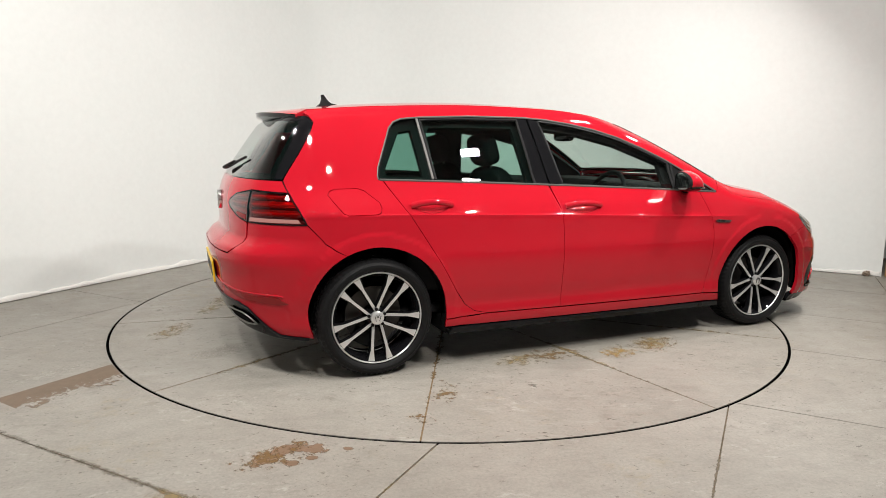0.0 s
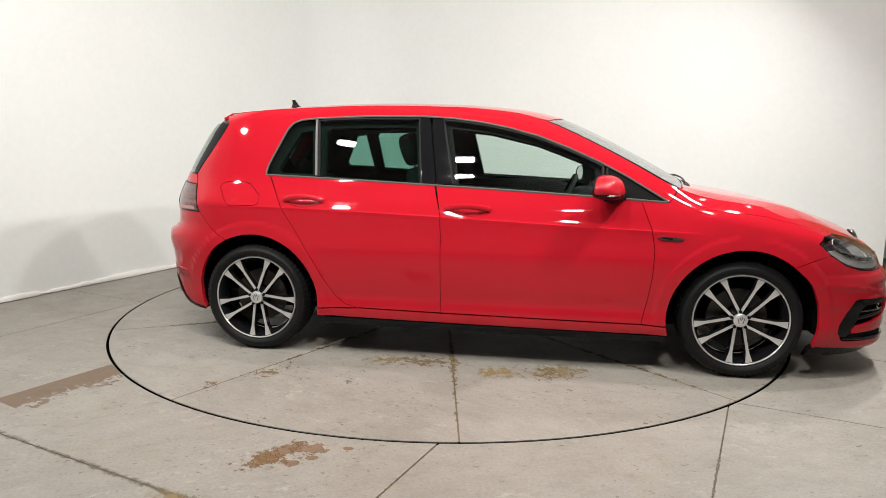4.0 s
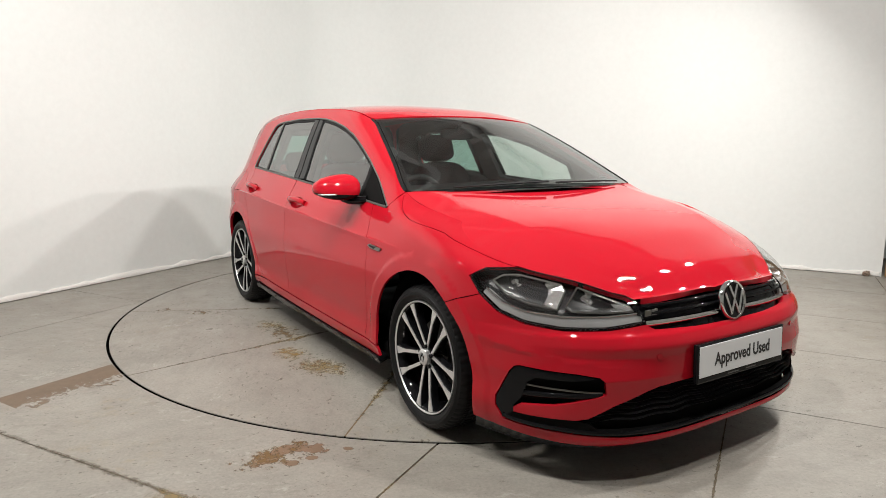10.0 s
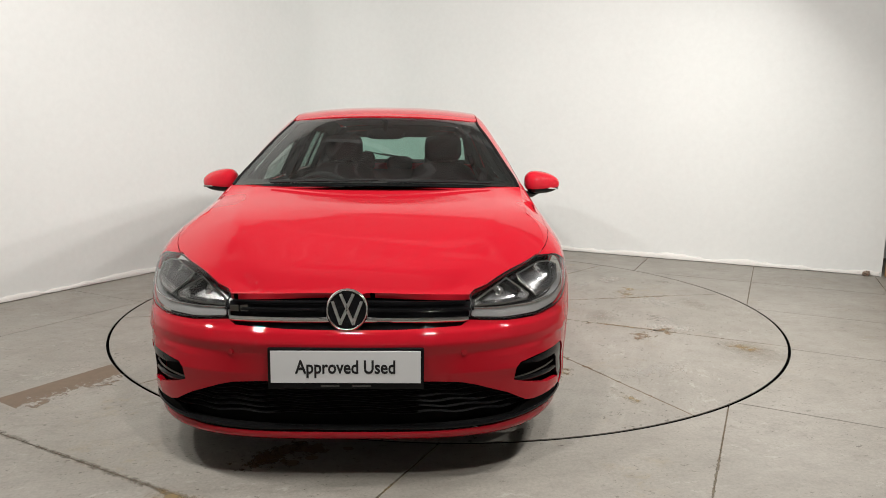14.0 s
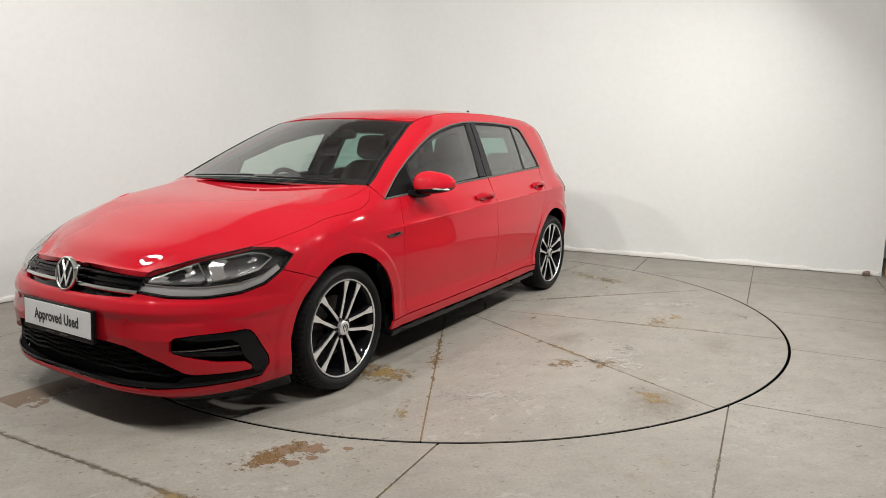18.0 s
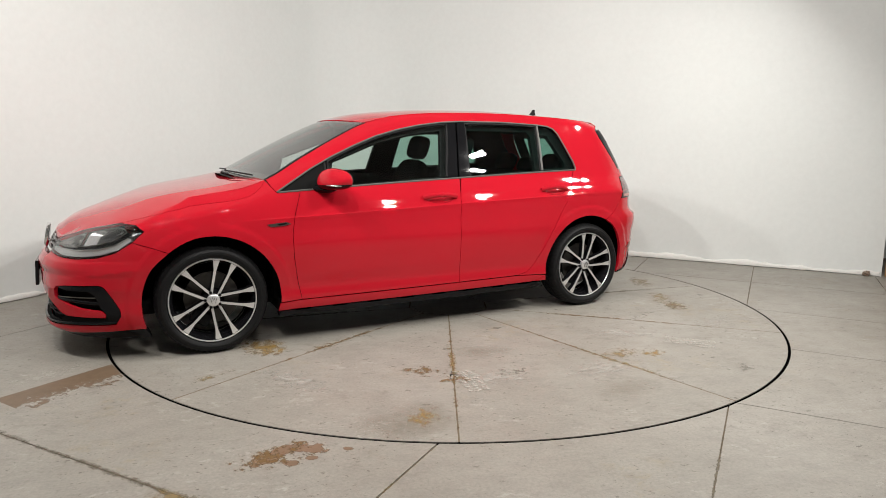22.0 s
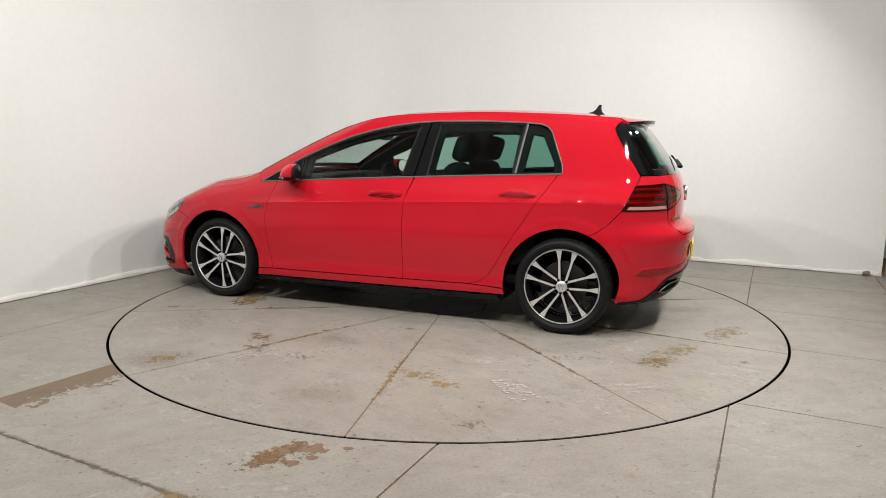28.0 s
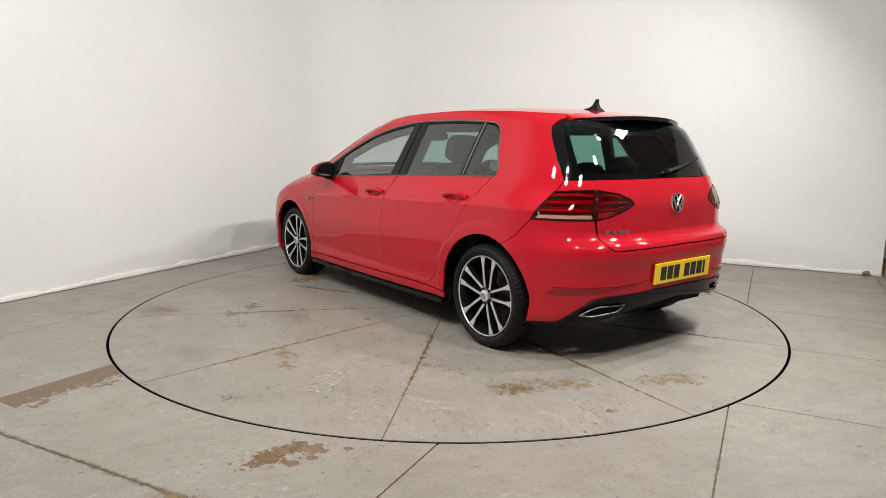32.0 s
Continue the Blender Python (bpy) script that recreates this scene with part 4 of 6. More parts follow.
def car_sides(car):
    for side in (1, -1):
        def p(name, poly, mat=PAINT, label="", parent=None, **k):
            return panel(name, poly, skin, mat, parent or car, label, side=side, **k)
        door = p("front_door", side_poly(DOOR_FRONT[::-1] + along(BELT, 0.78, -0.28) + DOOR_MID[1:]), label="red front door panel", step=0.014, h=0.0012, extra=crease_points(), holes=[handle_oval(0.02, -0.215, 0.842)])
        rear = p("rear_door", side_poly(DOOR_MID[::-1] + along(BELT, -0.30, -1.245) + DOOR_REAR[1:]), label="red rear door panel", step=0.014, h=0.0012, extra=crease_points(), holes=[handle_oval(-0.90, -1.125, 0.868)])
        p("front_wing", side_poly(DOOR_FRONT + arc(AXLE, ARCH, 186, 52, 24)) + [(-1.62, 0.622), (-1.742, 0.656), (-1.698, 0.712)] + HEAD_TOP[:2]
          + SHUT[::-1] + side_poly([(0.955, 0.925), (0.93, 0.896), (0.86, 0.900)]), label="red front wing", step=0.018, h=0.002, extra=crease_points())
        p("bonnet_flank", SHUT + WING_TOP[:0:-1], label="red flank of the bonnet", gap=0, depth=0.012, step=0.02)
        rail = [(s_edge(x), float(EDGE_Z(x)) - 0.001) for x in np.linspace(-1.575, 0.98, 42)]
        flap = [FUEL_FLAP] if side < 0 else []
        p("side_frame", side_poly([(0.955, 0.925), (0.93, 0.896)] + DLO_TOP[1:] + [(-1.268, 1.0), (-1.248, 0.999)] + DOOR_REAR[1:] + [(-0.94, 0.270)] + arc(-AXLE, ARCH, -4, 115, 22))
          + [(1.60, 0.70), (1.696, 0.792)] + TAIL_TOP[1:3] + [(1.838, 0.998), (1.80, 1.12), (1.772, 1.24), (1.776, 1.285), (1.85, 1.318), (1.93, 1.335)] + rail, label="red rear quarter and roof rail", step=0.017, holes=flap, h=0.002, extra=crease_points())
        p("sill", side_poly([(0.955, 0.210), (0.942, 0.257), (0.815, 0.264), (0.3, 0.268), (-0.70, 0.279), (-0.938, 0.266), (-0.945, 0.226)]), label="red sill strip")
        p("side_skirt", side_poly([(0.955, 0.176), (0.945, 0.208), (-0.90, 0.220), (-0.925, 0.184)]), BLACK_GLOSS, "gloss black side skirt", lift=0.010, depth=0.05)
        # Near-black sheet behind the doors: the shade in their gaps, put into colour.
        p("inner_door_shell", side_poly([(0.90, 0.20), (0.90, 0.88), *along(lambda x: BELT(x) - 0.015, 0.85, -1.20), (-0.95, 0.5), (-0.93, 0.2)]), INNER, lift=-0.035, depth=0.0, step=0.09)
        # window panes and their frames
        glassy = dict(gap=0.0, depth=0.003, lift=-0.008)
        top = pch(*[(x, z) for x, z in DLO_TOP[::-1] if -1.11 < x])
        roofline = lambda x: float(top(x)) - 0.012
        pane = lambda name, pts, mat, label: p(name, side_poly(pts), mat, label, **glassy)
        pane("front_door_glass", [(0.615, 0.925)] + [(x, roofline(x)) for x in np.linspace(0.60, -0.268, 14)] + [(-0.19, 0.972)], GLASS_FRONT, "lightly tinted front door glass")
        pane("rear_door_glass", [(-0.365, 0.972)] + [(x, roofline(x)) for x in np.linspace(-0.405, -0.995, 8)] + [(-0.955, 1.0)], GLASS_REAR, "dark green tinted rear door glass")
        pane("quarter_glass", [(-0.985, 1.0), (-1.022, 1.308), (-1.095, 1.300), (-1.132, 1.285), (-1.163, 1.255), (-1.245, 1.06), (-1.250, 1.012)], GLASS_REAR, "dark green tinted quarter glass")
        p("corner_trim", side_poly([(0.63, 0.923), (0.63, 1.062), (0.72, 1.016), (0.90, 0.905)]), INNER, "black corner trim behind the mirror", lift=-0.004)
        for k, (a, b, c, d) in enumerate((((-0.19, 0.970), (-0.272, 1.318), (-0.334, 1.326), (-0.272, 0.966)), ((-0.282, 0.967), (-0.344, 1.326), (-0.404, 1.327), (-0.362, 0.972)))):
            p("pillar_trim", side_poly([a, b, c, d]), BLACK_GLOSS, "gloss black pillar trim", lift=-0.002)
        st = lambda name, pts, r, mat, label="", **k: strip(name, [(s_x(x), z) for x, z in pts], r, mat, car, label, side=side, **k)
        st("window_trim", [(0.93, 0.90)] + DLO_TOP[1:] + [(-1.268, 1.0)], 0.0040, GREY_TRIM, "satin grey window surround", flat=1.3, out=-0.001)
        st("belt_trim", along(BELT, 0.92, -1.262, 16), 0.0048, GREY_TRIM, "satin grey belt moulding", flat=1.2, out=0.001)
        st("window_divider", [(-0.970, 1.002), (-1.010, 1.316)], 0.0075, GREY_TRIM, "satin grey window divider", flat=0.6, out=-0.004)
        st("window_divider", [(0.622, 0.918), (0.622, 1.066)], 0.008, BLACK_MATT, "black window divider", out=-0.004)
        st("window_seal", [(0.61, 0.925)] + [(x, roofline(x)) for x in np.linspace(0.60, -0.268, 12)] + [(-0.19, 0.972)], 0.010, BLACK_MATT, out=-0.010)
        st("window_seal", [(-0.365, 0.972)] + [(x, roofline(x)) for x in np.linspace(-0.405, -0.995, 8)] + [(-0.955, 1.0)], 0.009, BLACK_MATT, out=-0.010)
        # inner pillars, seen through the far windows
        holes = [side_poly([(0.58, 0.945), (0.56, 1.085), (0.26, 1.200), (0.0, 1.262), (-0.225, 1.288), (-0.165, 0.985)]),
                 side_poly([(-0.39, 0.99), (-0.430, 1.292), (-0.93, 1.290), (-0.955, 1.26), (-0.935, 1.015)]),
                 side_poly([(-1.01, 1.025), (-1.042, 1.272), (-1.11, 1.262), (-1.215, 1.06), (-1.205, 1.03)])]
        panel("pillar_lining", side_poly([(0.90, 0.86), *[(x, float(EDGE_Z(x)) - 0.003) for x in np.linspace(0.95, -1.25, 24)], (-1.45, 1.34), (-1.66, 1.10), (-1.70, 0.9), (-1.2, 0.88), (0.0, 0.86)]),
              skin, TRIM, car, "dark interior pillar trim", side=side, lift=-0.045, depth=0.03, gap=0, holes=holes, step=0.05)
        strip("pillar_seal", [(s_edge(x), float(EDGE_Z(x)) - 0.002) for x in np.linspace(0.30, 0.975, 14)], 0.009, BLACK_MATT, car, "black windscreen seal", out=-0.006, side=side)
        # door handles with their recess
        for parent, x0, x1, z in ((door, 0.02, -0.215, 0.842), (rear, -0.90, -1.125, 0.868)):
            bm = bmesh.new()
            pts = [(s_x(x), z + 0.004 * math.sin(math.pi * k / 10)) for k, x in enumerate(np.linspace(x0, x1, 11))]
            lifts = [0.004, 0.016, 0.024, 0.028, 0.030, 0.031, 0.030, 0.028, 0.024, 0.016, 0.004]
            tube(bm, [hug([q], o, side)[0] for q, o in zip(pts, lifts)], 0.013, 10, 1.25)
            smooth_all(part("door_handle", bm, PAINT, parent, "red door handle"), 60)
            mid, half = s_x((x0 + x1) / 2), abs(x1 - x0) * 0.40

            def bowl(u, v):
                r = np.minimum(((u - mid) / half) ** 2 + ((v - z + 0.004) / 0.030) ** 2, 1)
                return skin(u, v) - np.stack([0 * r, 0.026 * (1 - r) ** 0.7, 0 * r], -1)
            panel("handle_recess", handle_oval(x0, x1, z), bowl, PAINT, parent, "red handle recess", side=side, depth=0.0, gap=0, step=0.012)
        # wing badge as a plain chrome blade
        p("wing_badge", side_poly([(0.872, 0.722), (0.895, 0.731), (1.005, 0.722), (0.985, 0.708), (0.90, 0.712)]), SATIN, "small satin wing badge", lift=0.006, depth=0.006, gap=0, step=0.02)
        p("badge_inlay", side_poly([(0.892, 0.721), (0.90, 0.727), (0.95, 0.722), (0.94, 0.714)]), BLACK_GLOSS, lift=0.008, depth=0.003, gap=0, step=0.02)
        # wheel housing
        for sx in (1, -1):
            bm = bmesh.new()
            ring = np.linspace(radians(-11), radians(191), 28)
            prof = [(0.378, 0.80 if sx > 0 else 0.77), (0.395, 0.74), (0.395, 0.52), (0.10, 0.50)]
            rows = [[bm.verts.new((sx * AXLE + r * math.cos(a), side * y, 0.30 + r * math.sin(a))) for r, y in prof] for a in ring]
            for r0, r1 in zip(rows, rows[1:]):
                for i in range(3):
                    bm.faces.new((r0[i], r1[i], r1[i + 1], r0[i + 1]))
            smooth_all(part("wheel_housing", bm, INNER, car, "black wheel housing liner"), 60)
    # fuel flap on the car's right
    panel("fuel_flap", FUEL_FLAP, skin, PAINT, car, "red fuel filler flap", side=-1, depth=0.010, step=0.02)
    # Flat sheet whose near-black colour gives the flap's gap its shade.
    panel("flap_well", shrink(FUEL_FLAP, -0.02), skin, INNER, car, "near-black sheet for the shade in the filler flap's gap", side=-1, lift=-0.014, depth=0.0, gap=0, step=0.05)


def car_top(car):
    left = [(float(x), float(y)) for x, y, z in RIM_PATH]
    outline = left[:-1] + [(left[-1][0], 0.0)] + [(x, -y) for x, y in left[-2::-1]]
    back = [(0.985 + 0.085 * (1 - (y / 0.69) ** 2), y) for y in np.linspace(-0.66, 0.66, 15)]
    panel("bonnet", outline + back, bonnet, PAINT, car, "red bonnet with two soft creases", gap=0.0, step=0.012, depth=0.02, h=0.018, rise=0.3)
    front = [(0.30 + 0.105 * (1 - q * q), q * float(EDGE_Y(0.3))) for q in np.linspace(0.97, -0.97, 13)]
    side = [(x, y_edge(x) - 0.001) for x in np.linspace(-1.58, 0.27, 22)]
    panel("roof", side + front + [(x, -y) for x, y in side[::-1]], roof_skin, PAINT, car, "red roof panel", step=0.07, depth=0.01)
    edge = [(-0.985, 0.02), (-0.985, 0.995), (0.0, 0.995), (0.985, 0.995), (0.985, 0.02), (0.0, 0.02)]
    panel("windscreen", edge, screen, GLASS_SCREEN, car, "clear windscreen", step=0.07, depth=0.004, gap=0)
    panel("windscreen_border", [(-1.0, 0.0), (-1.0, 1.0), (0, 1.0), (1.0, 1.0), (1.0, 0.0), (0, 0)], screen, BLACK_GLOSS, car, "black windscreen border", step=0.09, depth=0.004, gap=0, lift=-0.006,
          holes=[[(-0.95, 0.10), (-0.945, 0.955), (0, 0.965), (0.945, 0.955), (0.95, 0.10), (0, 0.085)]])
    sheet("headliner", lambda x, y: tuple(roof_skin(x, y * float(EDGE_Y(x)) * 0.96) - np.array([0, 0, 0.03])), np.linspace(-1.55, 0.30, 14), np.linspace(-1, 1, 11), LINER, car, "dark headlining")
    # scuttle and wipers
    sheet("scuttle", lambda x, q: (x + 0.09 * (1 - q * q), 0.66 * q, 0.940 + 0.03 * (1 - q * q) - (1.04 - x) * 0.1), np.linspace(0.94, 1.05, 4), np.linspace(-1, 1, 13), BLACK_MATT, car, "black scuttle panel")
    for y0, y1 in ((-0.50, 0.02), (0.06, 0.56)):
        bm = bmesh.new()
        tube(bm, [screen(q, v) + np.array([0.008, 0, 0.010]) for q, v in zip(np.linspace(y0 / 0.7, y1 / 0.7, 9), np.linspace(0.012, 0.030, 9))], 0.005, 6)
        smooth_all(part("wiper", bm, BLACK_MATT, car, "black windscreen wiper"))
    # shark fin aerial
    bm = bmesh.new()
    z0 = float(ROOF_Z(-1.33))
    prof = [(-1.258, 0.0), (-1.298, 0.018), (-1.334, 0.026), (-1.352, 0.040), (-1.366, 0.060), (-1.379, 0.077), (-1.393, 0.074), (-1.391, 0.050), (-1.397, 0.026), (-1.425, 0.0)]
    rows = [[bm.verts.new((x, y * max(0.24, 1.0 - h * 18), z0 + h - 0.012)) for x, h in prof] for y in (-0.032, 0.032)]
    bm.faces.new(rows[0])
    bm.faces.new(rows[1][::-1])
    for i in range(len(prof)):
        j = (i + 1) % len(prof)
        bm.faces.new((rows[0][j], rows[0][i], rows[1][i], rows[1][j]))
    part("aerial", bm, BLACK_MATT, car, "black fin aerial")
    # spoiler at the back of the roof
    def spoiler(k, w):
        y = (y_edge(-1.58) + 0.012) * w
        back = -1.765 + 0.13 * w * w
        zr = float(roof_skin(-1.58, y)[2])
        if k <= 1:
            return (-1.582 + (back + 1.582) * k, y, zr + (1.348 - 0.022 * w * w - zr) * k)
        if k <= 2:
            return (back + 0.004, y * 0.995, 1.348 - 0.022 * w * w - 0.022 * (k - 1))
        return (back + 0.004 + (k - 2) * (0.12 - 0.02 * w * w), y * 0.98, 1.326 - 0.022 * w * w - 0.03 * (k - 2))
    ws = np.linspace(-1, 1, 21)
    sheet("roof_spoiler", spoiler, [0, 0.33, 0.66, 0.9, 0.97, 1.0], ws, PAINT, car, "red roof spoiler")
    sheet("spoiler_underside", spoiler, [1.0, 1.3, 1.6, 2.0, 2.3, 2.6, 3.0], ws, BLACK_GLOSS, car, "gloss black spoiler underside")
    for w in (1, -1):
        bm = bmesh.new()
        bm.faces.new([bm.verts.new(spoiler(k, w)) for k in (0, 0.5, 1.0, 2.0, 3.0)])
        part("spoiler_end", bm, PAINT, car)


def car_nose(car):
    arch = side_poly(arc(AXLE, ARCH, 52, -19, 14))
    half = arch[::-1] + [(-1.62, 0.622), (-1.742, 0.656)] + [(-1.82, 0.604), (-1.92, 0.576), (-2.06, 0.564), (-2.22, 0.566), (-2.368, 0.579), (-2.40, 0.562), (-2.60, 0.556), (S_NOSE, 0.555)]
    low = [(S_NOSE, 0.148), (-2.50, 0.150), (-2.30, 0.153), (-2.05, 0.164), (-1.88, 0.172), (-1.69, 0.182)]
    outline = half + [(2 * S_NOSE - s, z) for s, z in half[-2::-1]] + [(2 * S_NOSE - s, z) for s, z in low[:0:-1]] + low
    vent = [(-1.793, 0.262), (-1.794, 0.297), (-1.824, 0.353), (-1.855, 0.406), (-1.870, 0.425), (-1.890, 0.431), (-2.10, 0.424), (-2.193, 0.414), (-2.226, 0.398), (-2.232, 0.354), (-2.189, 0.342), (-2.035, 0.307),
            (-1.898, 0.292), (-1.874, 0.276), (-1.872, 0.254), (-2.123, 0.258), (-2.17, 0.266), (-2.27, 0.311), (-2.400, 0.352), (-2.46, 0.366), (-2.55, 0.373), (S_NOSE, 0.377)]
    base = [(S_NOSE, 0.193), (-2.54, 0.193), (-2.31, 0.196), (-2.05, 0.209), (-1.88, 0.213), (-1.822, 0.217)]
    hole = vent + [(2 * S_NOSE - s, z) for s, z in vent[-2::-1]] + [(2 * S_NOSE - s, z) for s, z in base[:0:-1]] + base
    panel("front_bumper", outline, skin, PAINT, car, "red front bumper", holes=[hole], step=0.012, depth=0.02)
    both = lambda pts: pts + [(2 * S_NOSE - s, z) for s, z in pts[::-1]]
    # Recessed sheet, coloured near-black as the shade inside the lower grille and vents.
    panel("grille_backing", both([(-1.74, 0.165), (-1.76, 0.45), (-2.25, 0.45), (-2.42, 0.42)])[:4] + [(2 * S_NOSE + 2.42, 0.42), (2 * S_NOSE + 2.25, 0.45), (2 * S_NOSE + 1.76, 0.45), (2 * S_NOSE + 1.74, 0.165)],
          skin, INNER, car, "near-black sheet for the shade behind the lower grille", lift=-0.040, depth=0.0, gap=0, step=0.08)
    panel("lower_trim", mirror_s([(-1.822, 0.224), (-1.874, 0.252), (-2.12, 0.256), (-2.17, 0.246), (-2.21, 0.216), (S_NOSE, 0.206)], S_NOSE)[:11] + [(2 * S_NOSE - s, z - 0.001) for s, z in base[:0:-1]] + base,
          skin, INNER, car, "black lower grille trim", lift=-0.006, depth=0.02, gap=0, step=0.05)
    strip("grille_lip", [(x, z + 0.012) for x, z in base[::-1]] + [(2 * S_NOSE - x, z + 0.012) for x, z in base[1:]], 0.0075, BLACK_GLOSS, car, "gloss black lip under the lower grille", out=-0.002)
    # wavy slats of the lower grille
    for k in range(6):
        z = 0.254 + 0.021 * k
        w = 0.66 - 0.19 * (k / 5)
        bm = bmesh.new()
        pts = [(S_NOSE + u * w, z + 0.004 * math.sin(u * 22 + k)) for u in np.linspace(-1, 1, 49)]
        tube(bm, [Vector(v) for v in (skin(np.array([s for s, _ in pts]), np.array([q for _, q in pts])) - np.array([0.026, 0, 0]))], 0.0075, 5, 0.6)
        part("grille_slat", bm, BLACK_MATT, car, "black wavy grille slat")
    for side in (1, -1):
        f = lambda pts: pts if side == 1 else [(2 * S_NOSE - s, z) for s, z in pts]
        frame_ = f([(-1.795, 0.262), (-1.796, 0.297), (-1.826, 0.353), (-1.857, 0.405), (-1.872, 0.423), (-1.892, 0.429), (-2.10, 0.422), (-2.193, 0.412), (-2.10, 0.398), (-1.96, 0.398), (-1.925, 0.375), (-1.90, 0.31), (-1.872, 0.278), (-1.870, 0.254), (-1.824, 0.219)])
        panel("vent_frame", frame_, skin, BLACK_GLOSS, car, "gloss black bumper vent surround", lift=-0.004, depth=0.03, gap=0, step=0.03)
        for z0, z1, mat, r, label in ((0.361, 0.354, SATIN, 0.0032, "thin satin vent strip"), (0.330, 0.345, BLACK_GLOSS, 0.010, "black vent blade")):
            strip("vent_blade", f([(-1.90, z0), (-2.05, (z0 + z1) / 2 + 0.002), (-2.222, z1)]), r, mat, car, label, out=-0.014)
        # headlight: lens over a dark housing with reflectors and a light guide
        lens = f(rounded(HEAD_TOP + HEAD_LOW))
        lamp = panel("headlight", lens, skin, CLEAR_LENS, car, "clear headlight with dark housing", lift=0.0, depth=0.004, gap=-0.003, step=0.03)
        panel("housing", lens, skin, LAMP_DARK, lamp, "dark grey lamp housing", lift=-0.045, depth=0.0, gap=-0.004, step=0.04)
        strip("lamp_rim", lens, 0.003, BLACK_GLOSS, lamp, out=-0.003, close=True)
        guide = f([(-2.364, 0.590), (-2.352, 0.617), (-2.22, 0.612), (-2.06, 0.611), (-1.93, 0.620), (-1.84, 0.642), (-1.772, 0.680), (-1.752, 0.664), (-1.825, 0.615), (-1.92, 0.588), (-2.06, 0.576), (-2.22, 0.577)])
        panel("light_guide", guide, skin, LAMP_WHITE, lamp, "silver light guide strip", lift=-0.012, depth=0.03, gap=0, step=0.02)
        strip("guide_edge", f([(-2.350, 0.618), (-2.22, 0.613), (-2.06, 0.612), (-1.93, 0.621), (-1.84, 0.643), (-1.774, 0.682)]), 0.0034, CHROME, lamp, "bright edge of the light guide", out=-0.009)
        for cup, deep in (([(-1.812, 0.716), (-1.850, 0.733), (-1.905, 0.736), (-2.035, 0.708), (-2.052, 0.690), (-2.046, 0.636), (-1.945, 0.650), (-1.865, 0.668)], 0.085),
                          ([(-2.082, 0.700), (-2.180, 0.668), (-2.285, 0.644), (-2.318, 0.627), (-2.20, 0.626), (-2.095, 0.630), (-2.072, 0.645)], 0.070)):
            mouth = hug(f(cup), -0.014)
            mid = sum(mouth, Vector()) / len(mouth)
            aim = Vector((-1.0, -0.12 * side, -0.10)).normalized() * deep
            back = [mid + (p - mid) * 0.58 + aim for p in mouth]
            bm = bmesh.new()
            front_v, back_v = [bm.verts.new(p) for p in mouth], [bm.verts.new(p) for p in back]
            for i in range(len(mouth)):
                j = (i + 1) % len(mouth)
                bm.faces.new((front_v[i], front_v[j], back_v[j], back_v[i]))
            bm.faces.new(back_v)
            bmesh.ops.recalc_face_normals(bm, faces=bm.faces)
            part("reflector", bm, LAMP_BOWL, lamp, "faceted chrome reflector chamber")
            bm = bmesh.new()
            tube(bm, mouth + mouth[:1], 0.0030, 6)
            part("bezel_edge", bm, SATIN, lamp, "satin edge of the reflector")
            bm = bmesh.new()
            lathe(bm, [(0.030, 0.0), (0.026, 0.010), (0.017, 0.016), (0.012, 0.030), (0.0005, 0.034)], "z", 20)
            bmesh.ops.transform(bm, matrix=Matrix.Translation(mid + aim * 0.98) @ Vector((1, 0.12 * side, 0.1)).to_track_quat("Z", "Y").to_matrix().to_4x4(), verts=bm.verts)
            smooth_all(part("bulb_shield", bm, CHROME, lamp, "small chrome bulb shield"), 40)
    # upper grille between the lamps
    top = [(-2.30, 0.645), (-2.45, 0.650), (-2.62, 0.654), (S_NOSE, 0.655)]
    bot = [(S_NOSE, 0.552), (-2.60, 0.554), (-2.40, 0.561), (-2.368, 0.582), (-2.334, 0.628)]
    poly = top + [(2 * S_NOSE - s, z) for s, z in top[-2::-1]] + [(2 * S_NOSE - s, z) for s, z in bot[:0:-1]] + bot
    panel("upper_grille", poly, skin, BLACK_GLOSS, car, "gloss black upper grille", lift=-0.022, depth=0.0, gap=0, step=0.05)
    for z, r, mat, label in ((0.640, 0.006, BLACK_GLOSS, "gloss black grille bar"), (0.615, 0.006, BLACK_GLOSS, "gloss black grille bar"), (0.582, 0.0105, CHROME, "chrome grille strip")):
        u = 0.47 if z > 0.6 else 0.435
        strip("grille_bar", [(S_NOSE + k * u, z + (0.004 * (1 - abs(k)))) for k in np.linspace(-1, 1, 17)], r, mat, car, label, out=-0.010, flat=1.0)
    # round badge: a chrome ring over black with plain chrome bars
    x0 = float(XF(0.60)) + 0.012
    badge("front_badge", car, Matrix.Translation((x0, 0, 0.622)) @ pose(0, 0, 0, 0, -10, 0), 0.073)
    bm = bmesh.new()
    for y0, y1 in ((0.0, 0.030), (0.036, 0.062)):
        box(bm, 0, -0.415 + y0, 0.602, 0.006, -0.415 + y1, 0.624, 0.002)
    bmesh.ops.translate(bm, vec=(2.087, 0.0, 0), verts=bm.verts)
    part("grille_badge", bm, SATIN, car, "small plain chrome grille badge")
    # plate with the dealer's sign
    bm = bmesh.new()
    box(bm, -0.012, -0.264, -0.076, 0.006, 0.264, 0.066, 0.004)
    holder = part("plate_holder", bm, BLACK_GLOSS, car, "black number plate holder")
    holder.matrix_basis = Matrix.Translation((2.196, 0.0, 0.437)) @ pose(0, 0, 0, 0, -3, 0)
    bm = bmesh.new()
